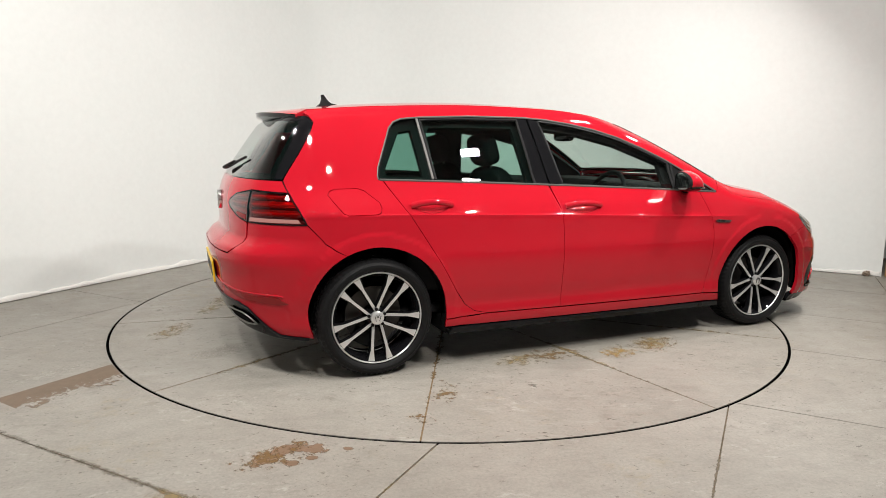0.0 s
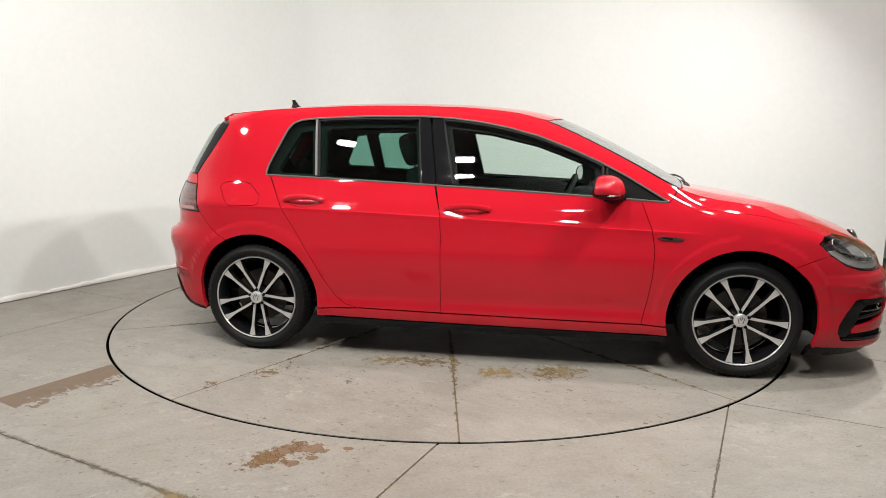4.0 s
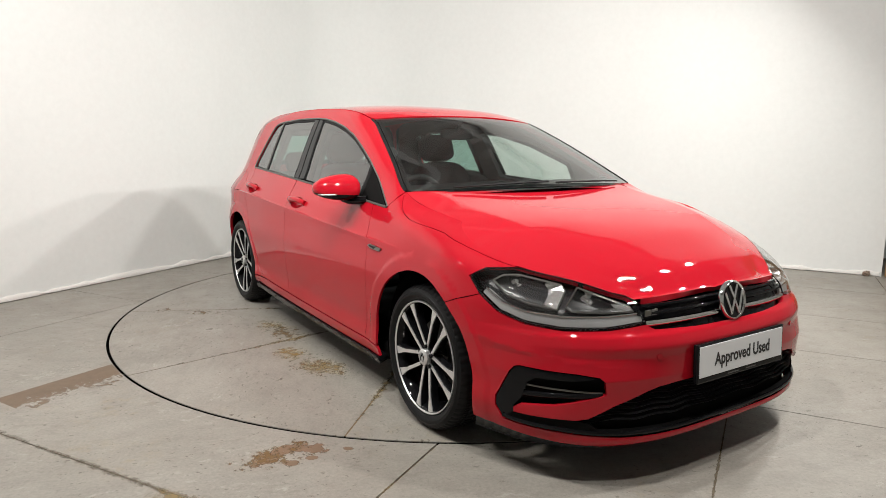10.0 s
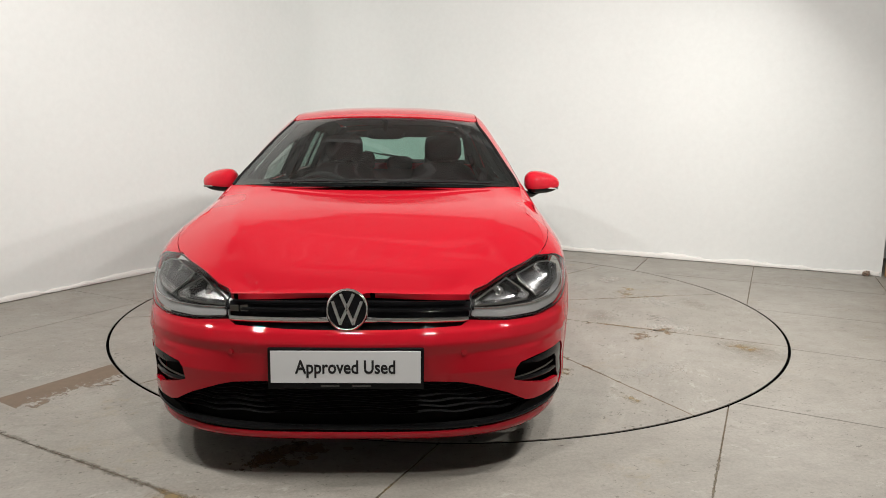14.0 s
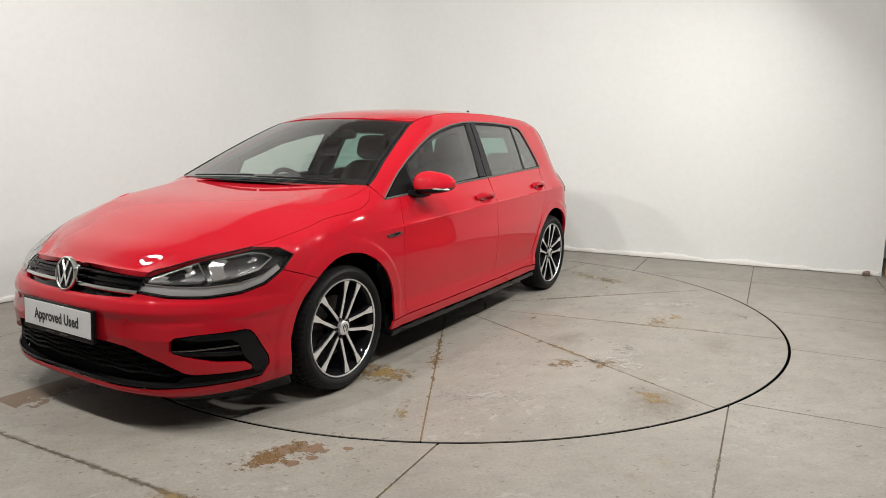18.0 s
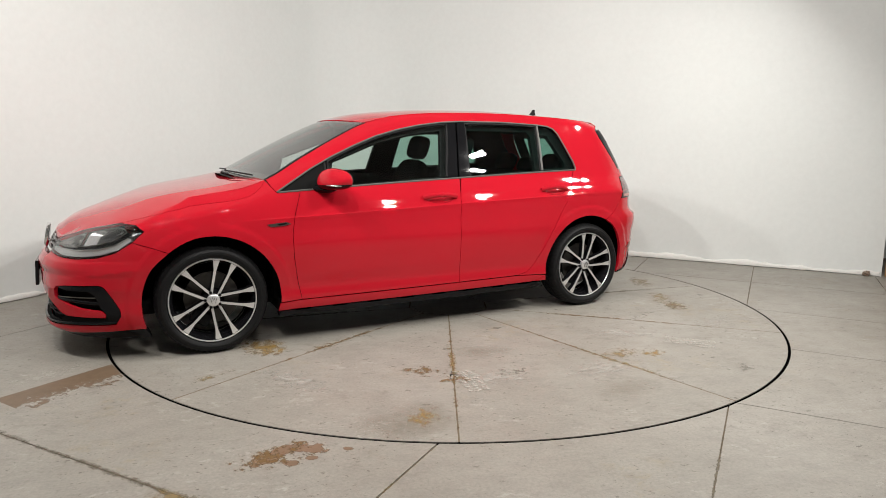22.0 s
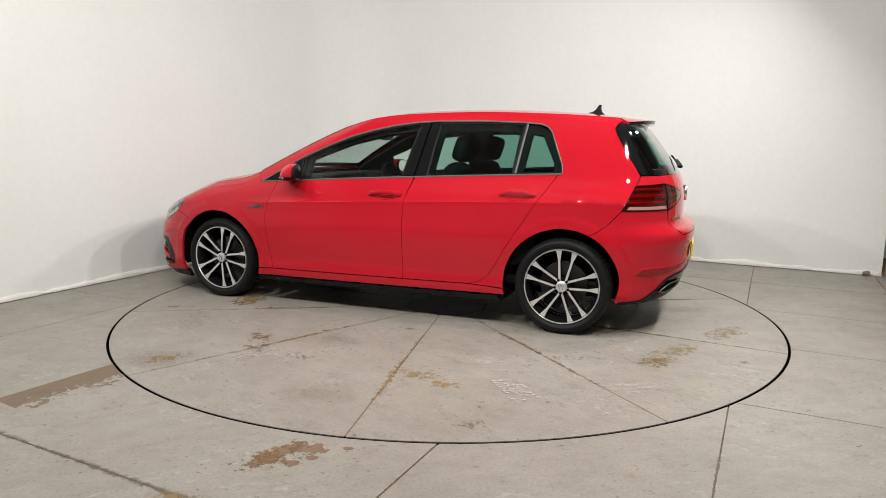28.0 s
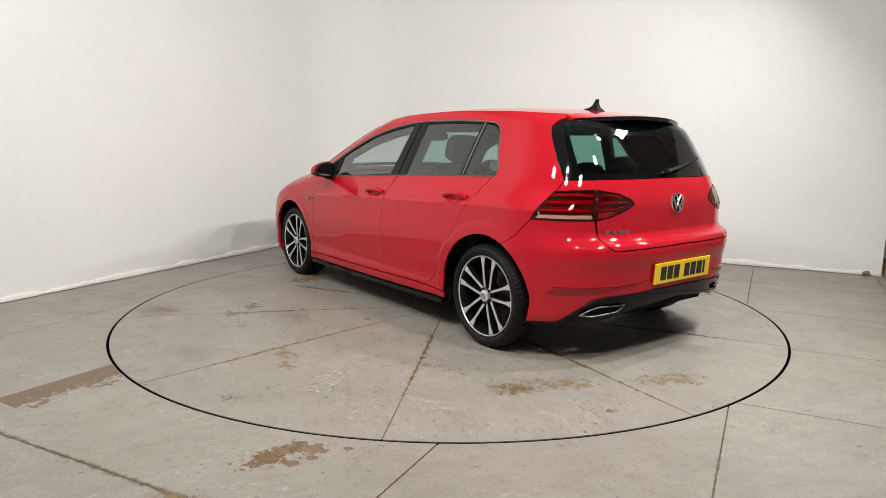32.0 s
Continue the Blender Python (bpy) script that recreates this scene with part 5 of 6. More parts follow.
    box(bm, 0.006, -0.253, -0.054, 0.009, 0.253, 0.057, 0.001)
    part("plate", bm, WHITE_SHEET, holder, "white plate lettered Approved Used")
    sign("lettering", "Approved Used", 0.0645, Matrix.Translation((0.0097, 0.0, -0.020)) @ pose(0, 0, 0, 90, 0, 90), INK, holder, 0.338)
    for y in (-0.085, 0.022):
        bm = bmesh.new()
        box(bm, 0.006, y, -0.0675, 0.0066, y + 0.063, -0.0625)
        part("dealer_bar", bm, LAMP_GREY, holder)
    # two parking sensors and a black lip under the nose
    for s in (S_NOSE + 0.42, S_NOSE - 0.42):
        c = hug([(s, 0.475)], 0.0)[0]
        bm = bmesh.new()
        bmesh.ops.create_cone(bm, cap_ends=True, segments=16, radius1=0.011, radius2=0.010, depth=0.008)
        bmesh.ops.transform(bm, matrix=Matrix.Translation(c) @ (c - Vector((1.2, 0, 0.475))).to_track_quat("Z", "Y").to_matrix().to_4x4(), verts=bm.verts)
        part("parking_sensor", bm, PAINT, car)
    for side in (1, -1):
        f = lambda pts: pts if side == 1 else [(2 * S_NOSE - s, z) for s, z in pts]
        panel("splitter", f([(-1.66, 0.128), (-1.67, 0.174), (-1.88, 0.168), (-2.10, 0.158), (-2.30, 0.148), (-2.3, 0.135), (-2.0, 0.132)]), skin, BLACK_GLOSS, car, "black chin spoiler", lift=-0.008, depth=0.03, gap=0)


def sign(name, text, size, m, mat, parent, width=0.0):
    """Lettering in the built-in font, turned into a thin mesh."""
    cu = bpy.data.curves.new(name, "FONT")
    cu.body, cu.size, cu.align_x, cu.extrude, cu.resolution_u = text, size, "CENTER", 0.0004, 3
    cu.offset = 0.0014
    tmp = bpy.data.objects.new(name, cu)
    scene.collection.objects.link(tmp)
    me = bpy.data.meshes.new_from_object(tmp.evaluated_get(bpy.context.evaluated_depsgraph_get()))
    bpy.data.objects.remove(tmp)
    me.materials.clear()
    me.materials.append(mat)
    xs = [v.co.x for v in me.vertices]
    if width:
        me.transform(Matrix.Diagonal((width / (max(xs) - min(xs)), 1, 1, 1)))
    me.transform(m)
    return hang(name, me, parent)


def badge(name, parent, m, r):
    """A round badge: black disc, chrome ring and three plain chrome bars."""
    bm = bmesh.new()
    lathe(bm, [(0.0005, 0.006), (r * 0.88, 0.004), (r * 0.88, -0.01), (0.0005, -0.01)], "z", 40)
    ob = part(name, bm, BLACK_GLOSS, parent, "round black and chrome badge")
    ob.matrix_basis = m @ pose(0, 0, 0, 0, 90, 0)
    bm = bmesh.new()
    lathe(bm, [(r * 0.86, 0.0), (r * 0.88, 0.008), (r * 0.94, 0.0105), (r, 0.006), (r, -0.008), (r * 0.86, -0.008)], "z", 48, closed=True)
    bmesh.ops.recalc_face_normals(bm, faces=bm.faces)
    smooth_all(part("ring", bm, CHROME, ob), 50)
    k = r * 0.84
    for a0, b0, a1, b1 in ((-0.80, 0.44, -0.36, -0.76), (-0.34, 0.84, -0.02, 0.14), (0.34, 0.84, 0.02, 0.14), (0.80, 0.44, 0.36, -0.76), (-0.36, -0.76, -0.02, 0.0), (0.36, -0.76, 0.02, 0.0)):
        p0, p1 = Vector((-b0 * k, a0 * k, 0.008)), Vector((-b1 * k, a1 * k, 0.008))
        d = p1 - p0
        bm = bmesh.new()
        w = r / 0.073 * 0.0058
        box(bm, -w, -0.004, -0.003, w, d.length + 0.004, 0.003, 0.0015, Matrix.Translation(p0) @ d.to_track_quat("Y", "Z").to_matrix().to_4x4())
        part("emblem_bar", bm, CHROME, ob)
    return ob


def car_tail(car):
    ax = S_TAIL
    gate = [(1.842, 0.996), (1.792, 0.940), (2.045, 0.950), (2.20, 0.928), (2.29, 0.898), (2.322, 0.874), (2.29, 0.850), (2.20, 0.815), (2.086, 0.788), (2.098, 0.69), (2.112, 0.655), (2.150, 0.636), (2.4, 0.642), (ax, 0.645)]
    top = [(ax, 1.004), (2.2, 1.002)]
    outline = gate + [(2 * ax - s, z) for s, z in gate[-2::-1]] + [(2 * ax - 2.2, 1.002)] + top
    panel("tailgate", outline, skin, PAINT, car, "red tailgate", step=0.025)
    bump = side_poly(arc(-AXLE, ARCH, 115, 115, 1)) + [(1.60, 0.70), (1.697, 0.791), (2.07, 0.791), (2.094, 0.69), (2.109, 0.652), (2.150, 0.633), (2.4, 0.639), (ax, 0.642)]
    low = [(ax, 0.400), (2.46, 0.400), (2.11, 0.385), (2.035, 0.366), (1.90, 0.262), (1.86, 0.240), (1.72, 0.230)]
    arch = side_poly(arc(-AXLE, ARCH, 192, 118, 16))
    outline = bump + [(2 * ax - s, z) for s, z in bump[-2::-1]] + [(2 * ax - s, z) for s, z in arch[::-1]] + [(2 * ax - s, z) for s, z in low[:0:-1]] + low + arch
    panel("rear_bumper", outline, skin, PAINT, car, "red rear bumper", step=0.025, depth=0.02)
    dif = [(1.70, 0.226), (1.86, 0.236), (1.90, 0.258), (2.035, 0.362), (2.11, 0.381), (2.46, 0.396), (ax, 0.396)]
    bot = [(ax, 0.330), (2.35, 0.300), (2.125, 0.244), (1.90, 0.216), (1.71, 0.208)]
    panel("diffuser", dif + [(2 * ax - s, z) for s, z in dif[-2::-1]] + [(2 * ax - s, z) for s, z in bot[:0:-1]] + bot, skin, BLACK_GLOSS, car, "gloss black rear diffuser", lift=-0.004, depth=0.06, step=0.05)
    strip("diffuser_edge", mirror_s([(1.71, 0.226), (1.86, 0.236), (1.90, 0.260), (2.035, 0.364), (2.11, 0.383), (2.46, 0.398), (ax, 0.398)], ax), 0.006, BLACK_GLOSS, car, "gloss black diffuser lip", out=0.004)
    # tail glass with its black border
    half = [(1.925, 1.292), (1.905, 1.15), (1.900, 1.004)]
    panel("rear_window", half + [(ax, 1.008)] + [(2 * ax - s, z) for s, z in half[::-1]] + [(ax, 1.300)], skin, GLASS_REAR, car, "dark tinted rear window", gap=0, depth=0.004, lift=-0.004, step=0.06)
    panel("rear_window_border", [(1.80, 1.325), (1.85, 1.0), (ax, 1.002), (2 * ax - 1.85, 1.0), (2 * ax - 1.80, 1.325), (ax, 1.335)], skin, BLACK_GLOSS, car, "black rear window border", gap=0, depth=0.003, lift=-0.010, step=0.06,
          holes=[[(1.962, 1.238), (1.955, 1.035), (ax, 1.038), (2 * ax - 1.955, 1.035), (2 * ax - 1.962, 1.238), (ax, 1.244)]])
    for side in (1, -1):
        f = lambda pts: pts if side == 1 else [(2 * ax - s, z) for s, z in pts]
        panel("window_fin", f([(1.775, 1.285), (1.772, 1.24), (1.803, 1.12), (1.842, 1.000), (1.898, 1.002), (1.903, 1.15), (1.922, 1.292), (1.90, 1.30)]), skin, BLACK_GLOSS, car, "gloss black fin beside the rear window", lift=0.002, depth=0.02)
        # tail lamp on the body, tail lamp on the gate
        for name, shape, label in (("tail_lamp", TAIL_TOP[:3] + [(2.038, 0.945), (2.066, 0.794)], "red tail lamp with a pale lower band"),
                                   ("gate_lamp", [(2.048, 0.945), (2.20, 0.924), (2.285, 0.895), (2.315, 0.874), (2.285, 0.852), (2.196, 0.819), (2.078, 0.794)], "red tail lamp half on the tailgate")):
            lamp = panel(name, f(shape), skin, RED_LAMP, car, label, lift=0.003, depth=0.010, gap=0.001, step=0.035)
            panel("lamp_back", f(shape), skin, DARK_RED, lamp, "dark red lamp body", lift=-0.022, depth=0.0, gap=-0.003, step=0.05)
            inner = name == "gate_lamp"
            for k, z in enumerate((0.922, 0.903, 0.884, 0.864, 0.844)):
                dip = 0.010 * (2 - k) / 2
                line = [(2.085, z), (2.18, z - 0.4 * dip), (2.275 - 0.02 * abs(k - 2.5), z - 1.6 * dip)] if inner else [(1.778 - 0.016 * k, z), (1.90, z + 0.002), (2.03, z)]
                strip("light_bar", f(line), 0.0034 if k % 2 else 0.0060, BLACK_GLOSS if k % 2 else LAMP_RED, lamp, "dark lamp rib" if k % 2 else "red light bar", out=-0.004)
            strip("lamp_rim", f(shape), 0.0040, BLACK_GLOSS, lamp, "black lamp edge", out=0.001, close=True)
            if not inner:
                panel("reversing_lens", f([(1.730, 0.800), (1.745, 0.818), (2.048, 0.819), (2.055, 0.800)]), skin, LAMP_PINK, lamp, "pale lower lamp band", lift=0.0045, depth=0.004, gap=0, step=0.04)
            else:
                panel("reversing_lens", f([(2.090, 0.805), (2.085, 0.828), (2.17, 0.838), (2.20, 0.832), (2.165, 0.815)]), skin, DARK_RED, lamp, lift=0.0045, depth=0.004, gap=0, step=0.04)
        # reflector slot and exhaust trim
        panel("rear_reflector", f([(1.775, 0.402), (1.829, 0.432), (2.098, 0.434), (2.33, 0.447), (2.20, 0.428), (2.084, 0.410), (1.831, 0.396)]), skin, DARK_RED, car, "dark red reflector strip", lift=0.003, depth=0.006, gap=0, step=0.03)
        ex = f([(1.985, 0.286), (2.035, 0.318), (2.085, 0.335), (2.245, 0.338), (2.232, 0.318), (2.200, 0.299), (2.060, 0.281)])
        strip("exhaust_trim", ex, 0.0038, SATIN, car, "chrome exhaust trim", out=0.008, close=True)
        panel("exhaust_mouth", ex, skin, INNER, car, "black exhaust mouth", lift=0.003, depth=0.0, gap=0)
        strip("bumper_crease", f([(1.80, 0.438), (1.83, 0.443), (2.098, 0.446), (2.30, 0.457), (2.42, 0.470)]), 0.005, PAINT, car, out=0.0)
    badge("rear_badge", car, Matrix.Translation((-1.988, 0, 0.865)) @ pose(0, 0, 0, 0, 0, 180), 0.056)
    # model lettering as plain chrome bars
    bm = bmesh.new()
    base = hug([(s, 0.727) for s in np.linspace(2.150, 2.285, 4)], 0.003)
    for p in base:
        box(bm, -0.003, -0.0135, -0.0105, 0.003, 0.0135, 0.0105, 0.002, Matrix.Translation(p) @ pose(0, 0, 0, 0, 0, -18))
    part("tail_lettering", bm, CHROME, car, "four plain chrome bars")
    bm = bmesh.new()
    box(bm, -0.006, -0.262, -0.058, 0.004, 0.262, 0.058, 0.003)
    plate = part("rear_plate", bm, YELLOW_SHEET, car, "yellow rear number plate with plain black bars")
    plate.matrix_basis = Matrix.Translation((-2.052, 0.0, 0.492)) @ pose(0, 0, 0, 0, -4, 0)
    x = 0.212
    for w in (0.050, 0.050, 0.050, 0, 0.050, 0.050, 0.050, 0.020):
        if w:
            bm = bmesh.new()
            box(bm, -0.0075, x - w, -0.038, -0.006, x, 0.038)
            part("plate_bar", bm, INK, plate)
        x -= (w or 0.026) + 0.011
    # rear wiper: a broad arm that tapers from its hub, and a slim blade
    bm = bmesh.new()
    run = hug([(x, 1.028 + 0.010 * k) for k, x in enumerate(np.linspace(ax - 0.04, ax + 0.17, 5))], 0.022)
    for p, q, w in zip(run, run[1:], (0.019, 0.017, 0.014, 0.011)):
        tube(bm, [p, q], w, 8, 0.55)
    wiper = smooth_all(part("rear_wiper", bm, BLACK_MATT, car, "black rear wiper"))
    bm = bmesh.new()
    tube(bm, hug([(x, 1.040 + 0.012 * k) for k, x in enumerate(np.linspace(ax + 0.02, ax + 0.36, 6))], 0.012), 0.007, 6)
    smooth_all(part("wiper_blade", bm, BLACK_MATT, wiper, "slim black wiper blade"))
    # Added sheets inside tail and nose, coloured near-black like the shade in the shut lines.
    panel("tail_shell", [(s_x(-1.70), 0.25), (s_x(-1.72), 0.93), (ax, 0.97), (2 * ax - s_x(-1.72), 0.93), (2 * ax - s_x(-1.70), 0.25), (ax, 0.22)], skin, INNER, car, lift=-0.06, depth=0.0, step=0.12)
    panel("nose_shell", [(s_x(1.70), 0.2), (-1.80, 0.70), (-2.2, 0.64), (S_NOSE, 0.63), (2 * S_NOSE + 2.2, 0.64), (2 * S_NOSE + 1.80, 0.70), (2 * S_NOSE - s_x(1.70), 0.2), (S_NOSE, 0.16)], skin, INNER, car, lift=-0.09, depth=0.0, step=0.12)
    bm = bmesh.new()
    box(bm, -1.82, -0.60, 0.20, 1.90, 0.60, 0.30, 0.03)
    box(bm, -0.93, -0.80, 0.17, 0.93, 0.80, 0.27, 0.02)
    part("underbody", bm, INNER, car, "black underbody")


def car_mirrors(car):
    for side in (1, -1):
        bm = bmesh.new()
        bmesh.ops.create_uvsphere(bm, u_segments=36, v_segments=24, radius=1)
        for v in bm.verts:
            x, y, z = v.co
            sq = lambda t, n: math.copysign(abs(t) ** n, t)
            px, py, pz = sq(x, 0.75), sq(y, 0.80), sq(z, 0.85)
            taper = 1 - 0.18 * py
            v.co = (0.606 + px * 0.079 * taper - 0.030 * py - (0.02 * pz if px > 0 else 0), side * (0.908 + py * 0.104), 0.971 + pz * 0.060 * (1 - 0.22 * py) - 0.006 * py)
        slant = Vector((1, side * 0.26, 0))

        def cut(b, co, no, front):
            return bmesh.ops.bisect_plane(b, geom=b.verts[:] + b.edges[:] + b.faces[:], plane_co=co, plane_no=no, clear_inner=front, clear_outer=not front)["geom_cut"]
        ring = cut(bm, (0.551, side * 0.908, 0), slant, True)
        edge = [v.co.copy() for v in ring if isinstance(v, bmesh.types.BMVert)]
        low = bm.copy()
        cut(bm, (0.55, side * 0.93, 0.942), (0, side * -0.05, 1), True)
        cut(low, (0.55, side * 0.93, 0.942), (0, side * -0.05, 1), False)
        back = bm.copy()
        cut(bm, (0.566, side * 0.908, 0), slant, True)
        cut(back, (0.566, side * 0.908, 0), slant, False)
        shell = smooth_all(part("door_mirror", bm, PAINT, car, "red door mirror with a black underside"), 50)
        smooth_all(part("mirror_bezel", back, BLACK_MATT, shell, "black mirror bezel"), 50)
        smooth_all(part("mirror_base", low, BLACK_GLOSS, shell, "gloss black mirror underside"), 50)
        # the silvered glass, set a little inside the housing's rear opening
        mid = sum(edge, Vector()) / len(edge)
        edge.sort(key=lambda v: math.atan2(v.z - mid.z, v.y - mid.y))
        glass_bm = bmesh.new()
        face = glass_bm.faces.new([glass_bm.verts.new(mid + (v - mid) * 0.97 + Vector((0.004, 0, 0))) for v in edge])
        made = bmesh.ops.extrude_face_region(glass_bm, geom=[face])["geom"]
        bmesh.ops.translate(glass_bm, verts=[v for v in made if isinstance(v, bmesh.types.BMVert)], vec=(0.003, 0, 0))
        bmesh.ops.recalc_face_normals(glass_bm, faces=glass_bm.faces)
        part("mirror_glass", glass_bm, CHROME, shell, "silvered mirror glass")
        bm = bmesh.new()
        tube(bm, [(0.618 + 0.058 * math.cos(a), side * (0.903 + 0.095 * math.sin(a)), 0.943 - 0.005 * math.sin(a)) for a in np.linspace(-0.9, 1.8, 14)], 0.0048, 6)
        smooth_all(part("indicator_strip", bm, SATIN, shell, "thin pale indicator strip"))
        bm = bmesh.new()
        tube(bm, [(0.61, side * 0.875, 0.920), (0.635, side * 0.845, 0.907), (0.665, side * 0.815, 0.908), (0.70, side * 0.782, 0.915)], 0.026, 10, 0.75)
        smooth_all(part("mirror_foot", bm, BLACK_GLOSS, shell, "black mirror foot"))


car = thing("car", "bright red five-door hatchback with black trim on the turntable", "car")
car_sides(car)
car_top(car)
car_nose(car)
car_tail(car)
car_mirrors(car)


# ---- the car: wheels and cabin ----
def car_wheels(car):
    """Four alloy wheels: five pairs of machined spokes over a black barrel."""
    def tyre():
        bm = bmesh.new()
        prof = [(0.215, -0.185), (0.240, -0.195), (0.270, -0.198), (0.292, -0.188), (0.304, -0.165), (0.306, -0.14), (0.306, -0.115), (0.301, -0.113), (0.301, -0.105), (0.306, -0.103), (0.306, -0.065), (0.301, -0.063), (0.301, -0.055), (0.306, -0.053),
                (0.305, -0.030), (0.300, -0.012), (0.288, 0.004), (0.276, 0.009), (0.274, 0.0115), (0.262, 0.012), (0.258, 0.0095), (0.246, 0.004), (0.240, -0.004), (0.236, -0.02)]
        # grooves across the tread, slanted from row to row
        steps = 264
        rings = []
        for k in range(steps):
            a = 2 * math.pi * k / steps
            ring = []
            for r, y in prof:
                cut = r > 0.2995 and (k + int(-y * 90)) % 4 == 0
                ring.append(bm.verts.new(((r - 0.005 * cut) * math.cos(a), y, (r - 0.005 * cut) * math.sin(a))))
            rings.append(ring)
        for p, q in zip(rings, rings[1:] + rings[:1]):
            for i in range(len(prof) - 1):
                bm.faces.new((p[i], p[i + 1], q[i + 1], q[i]))
        bmesh.ops.recalc_face_normals(bm, faces=bm.faces)
        return bm

    def barrel():
        bm = bmesh.new()
        lathe(bm, [(0.232, -0.185), (0.214, -0.16), (0.205, -0.10), (0.208, -0.04), (0.222, -0.012), (0.229, -0.002)], "y", 72)
        return bm

    def lip():
        bm = bmesh.new()
        lathe(bm, [(0.2285, -0.010), (0.2305, -0.001), (0.233, 0.002), (0.2365, 0.002), (0.239, -0.008)], "y", 96)
        return bm

    def spoke(dark):
        """A V of two slim spokes that widens into a foot at the rim."""
        bm = bmesh.new()
        for sgn in (1, -1):
            rows = []
            for k, r in enumerate((0.030, 0.060, 0.090, 0.120, 0.150, 0.163, 0.180, 0.206, 0.2275)):
                f = (r - 0.030) / 0.196
                off = sgn * (0.0185 + 0.0305 * f)
                w = 0.0076 + 0.0072 * max(0, f - 0.68) / 0.32
                y = 0.000 - 0.028 * max(0.0, 1 - f) ** 1.5 * 0.6 - 0.004
                inner, outer = off - sgn * w * (0.85 + 0.35 * max(0, f - 0.68) / 0.32), off + sgn * w * (1.0 + 0.35 * max(0, f - 0.68) / 0.32)
                d = (0.0012 if not dark else 0.0)
                if dark:
                    inner, outer = off - sgn * w * 1.35, off + sgn * w * (1.5 if f < 0.8 else 2.0)
                    y -= 0.005
                t = 0.004 if not dark else 0.030
                rows.append([bm.verts.new((inner, y, r)), bm.verts.new((outer, y, r)), bm.verts.new((outer, y - t, r)), bm.verts.new((inner, y - t, r))])
            for a, b in zip(rows, rows[1:]):
                for i in range(4):
                    bm.faces.new((a[i], a[(i + 1) % 4], b[(i + 1) % 4], b[i]))
            bm.faces.new(rows[0])
            bm.faces.new(rows[-1][::-1])
        bmesh.ops.recalc_face_normals(bm, faces=bm.faces)
        return bm

    def mesh(name, bm, mat):
        me = bpy.data.meshes.new(name)
        bm.to_mesh(me)
        bm.free()
        me.materials.append(mat)
        return me

    def soft(me, angle=45):
        me.polygons.foreach_set("use_smooth", [True] * len(me.polygons))
        me.set_sharp_from_angle(angle=radians(angle))
        return me
    tyre_me, barrel_me, lip_me = soft(mesh("tyre", tyre(), RUBBER), 30), soft(mesh("wheel", barrel(), BLACK_GLOSS)), soft(mesh("rim_lip", lip(), ALLOY))
    spoke_me, back_me = mesh("spoke", spoke(False), ALLOY), mesh("spoke_back", spoke(True), BLACK_GLOSS)
    bm = bmesh.new()
    lathe(bm, [(0.001, -0.014), (0.030, -0.016), (0.040, -0.026), (0.055, -0.036), (0.062, -0.050), (0.0, -0.06)], "y", 40)
    hub_me = soft(mesh("hub", bm, BLACK_GLOSS))
    bm = bmesh.new()
    lathe(bm, [(0.0005, 0.003), (0.030, 0.002), (0.0345, -0.002), (0.0345, -0.022)], "y", 32)
    cap_me = soft(mesh("hub_cap", bm, ALLOY))
    bm = bmesh.new()
    for a0, b0, a1, b1 in ((-0.68, 0.52, -0.36, -0.66), (-0.30, 0.80, -0.06, 0.14), (0.30, 0.80, 0.06, 0.14), (0.68, 0.52, 0.36, -0.66)):
        p0, p1 = Vector((a0 * 0.024, 0.0032, b0 * 0.024)), Vector((a1 * 0.024, 0.0032, b1 * 0.024))
        d = p1 - p0
        box(bm, -0.0022, 0, -0.001, 0.0022, d.length, 0.001, 0, Matrix.Translation(p0) @ d.to_track_quat("Y", "Z").to_matrix().to_4x4())
    mark_me = mesh("cap_mark", bm, BLACK_GLOSS)
    bm = bmesh.new()
    lathe(bm, [(0.06, -0.085), (0.150, -0.085), (0.150, -0.105), (0.06, -0.105)], "y", 48, closed=True)
    bmesh.ops.recalc_face_normals(bm, faces=bm.faces)
    disc_me = soft(mesh("brake_disc", bm, material("brake_disc_steel", (0.075, 0.070, 0.066), 0.45, 0.9)), 30)
    bm = bmesh.new()
    box(bm, 0.085, -0.10, -0.055, 0.165, -0.06, 0.055, 0.01)
    caliper_me = mesh("brake_caliper", bm, BLACK_MATT)
    bm = bmesh.new()
    made = bmesh.ops.create_cone(bm, cap_ends=True, segments=8, radius1=0.0085, radius2=0.008, depth=0.012)["verts"]
    bmesh.ops.transform(bm, matrix=Matrix.Translation((0, -0.015, 0.044)) @ pose(0, 0, 0, 90, 0, 0), verts=made)
    bolt_me = mesh("wheel_bolt", bm, BLACK_MATT)
    for sx, sy, turn in ((1, 1, -19), (1, -1, -34), (-1, 1, -7), (-1, -1, -32)):
        wheel = hang("wheel", barrel_me, car, "black and silver five-spoke alloy wheel")
        wheel.matrix_basis = Matrix.Translation((sx * AXLE, sy * 0.838, WHEEL_R)) @ pose(0, 0, 0, 0, turn, 180 if sy < 0 else 0)
        hang("tyre", tyre_me, wheel, "black tyre")
        hang("rim_lip", lip_me, wheel, "bright machined rim lip")
        for k in range(5):
            for name, me in (("spoke", spoke_me), ("spoke_back", back_me)):
                hang(name, me, wheel).matrix_basis = pose(0, 0, 0, 0, 72 * k, 0)
        hang("hub", hub_me, wheel)
        hang("hub_cap", cap_me, wheel, "round centre cap")
        hang("cap_mark", mark_me, wheel).matrix_basis = pose(0, 0, 0, 0, -turn, 0)
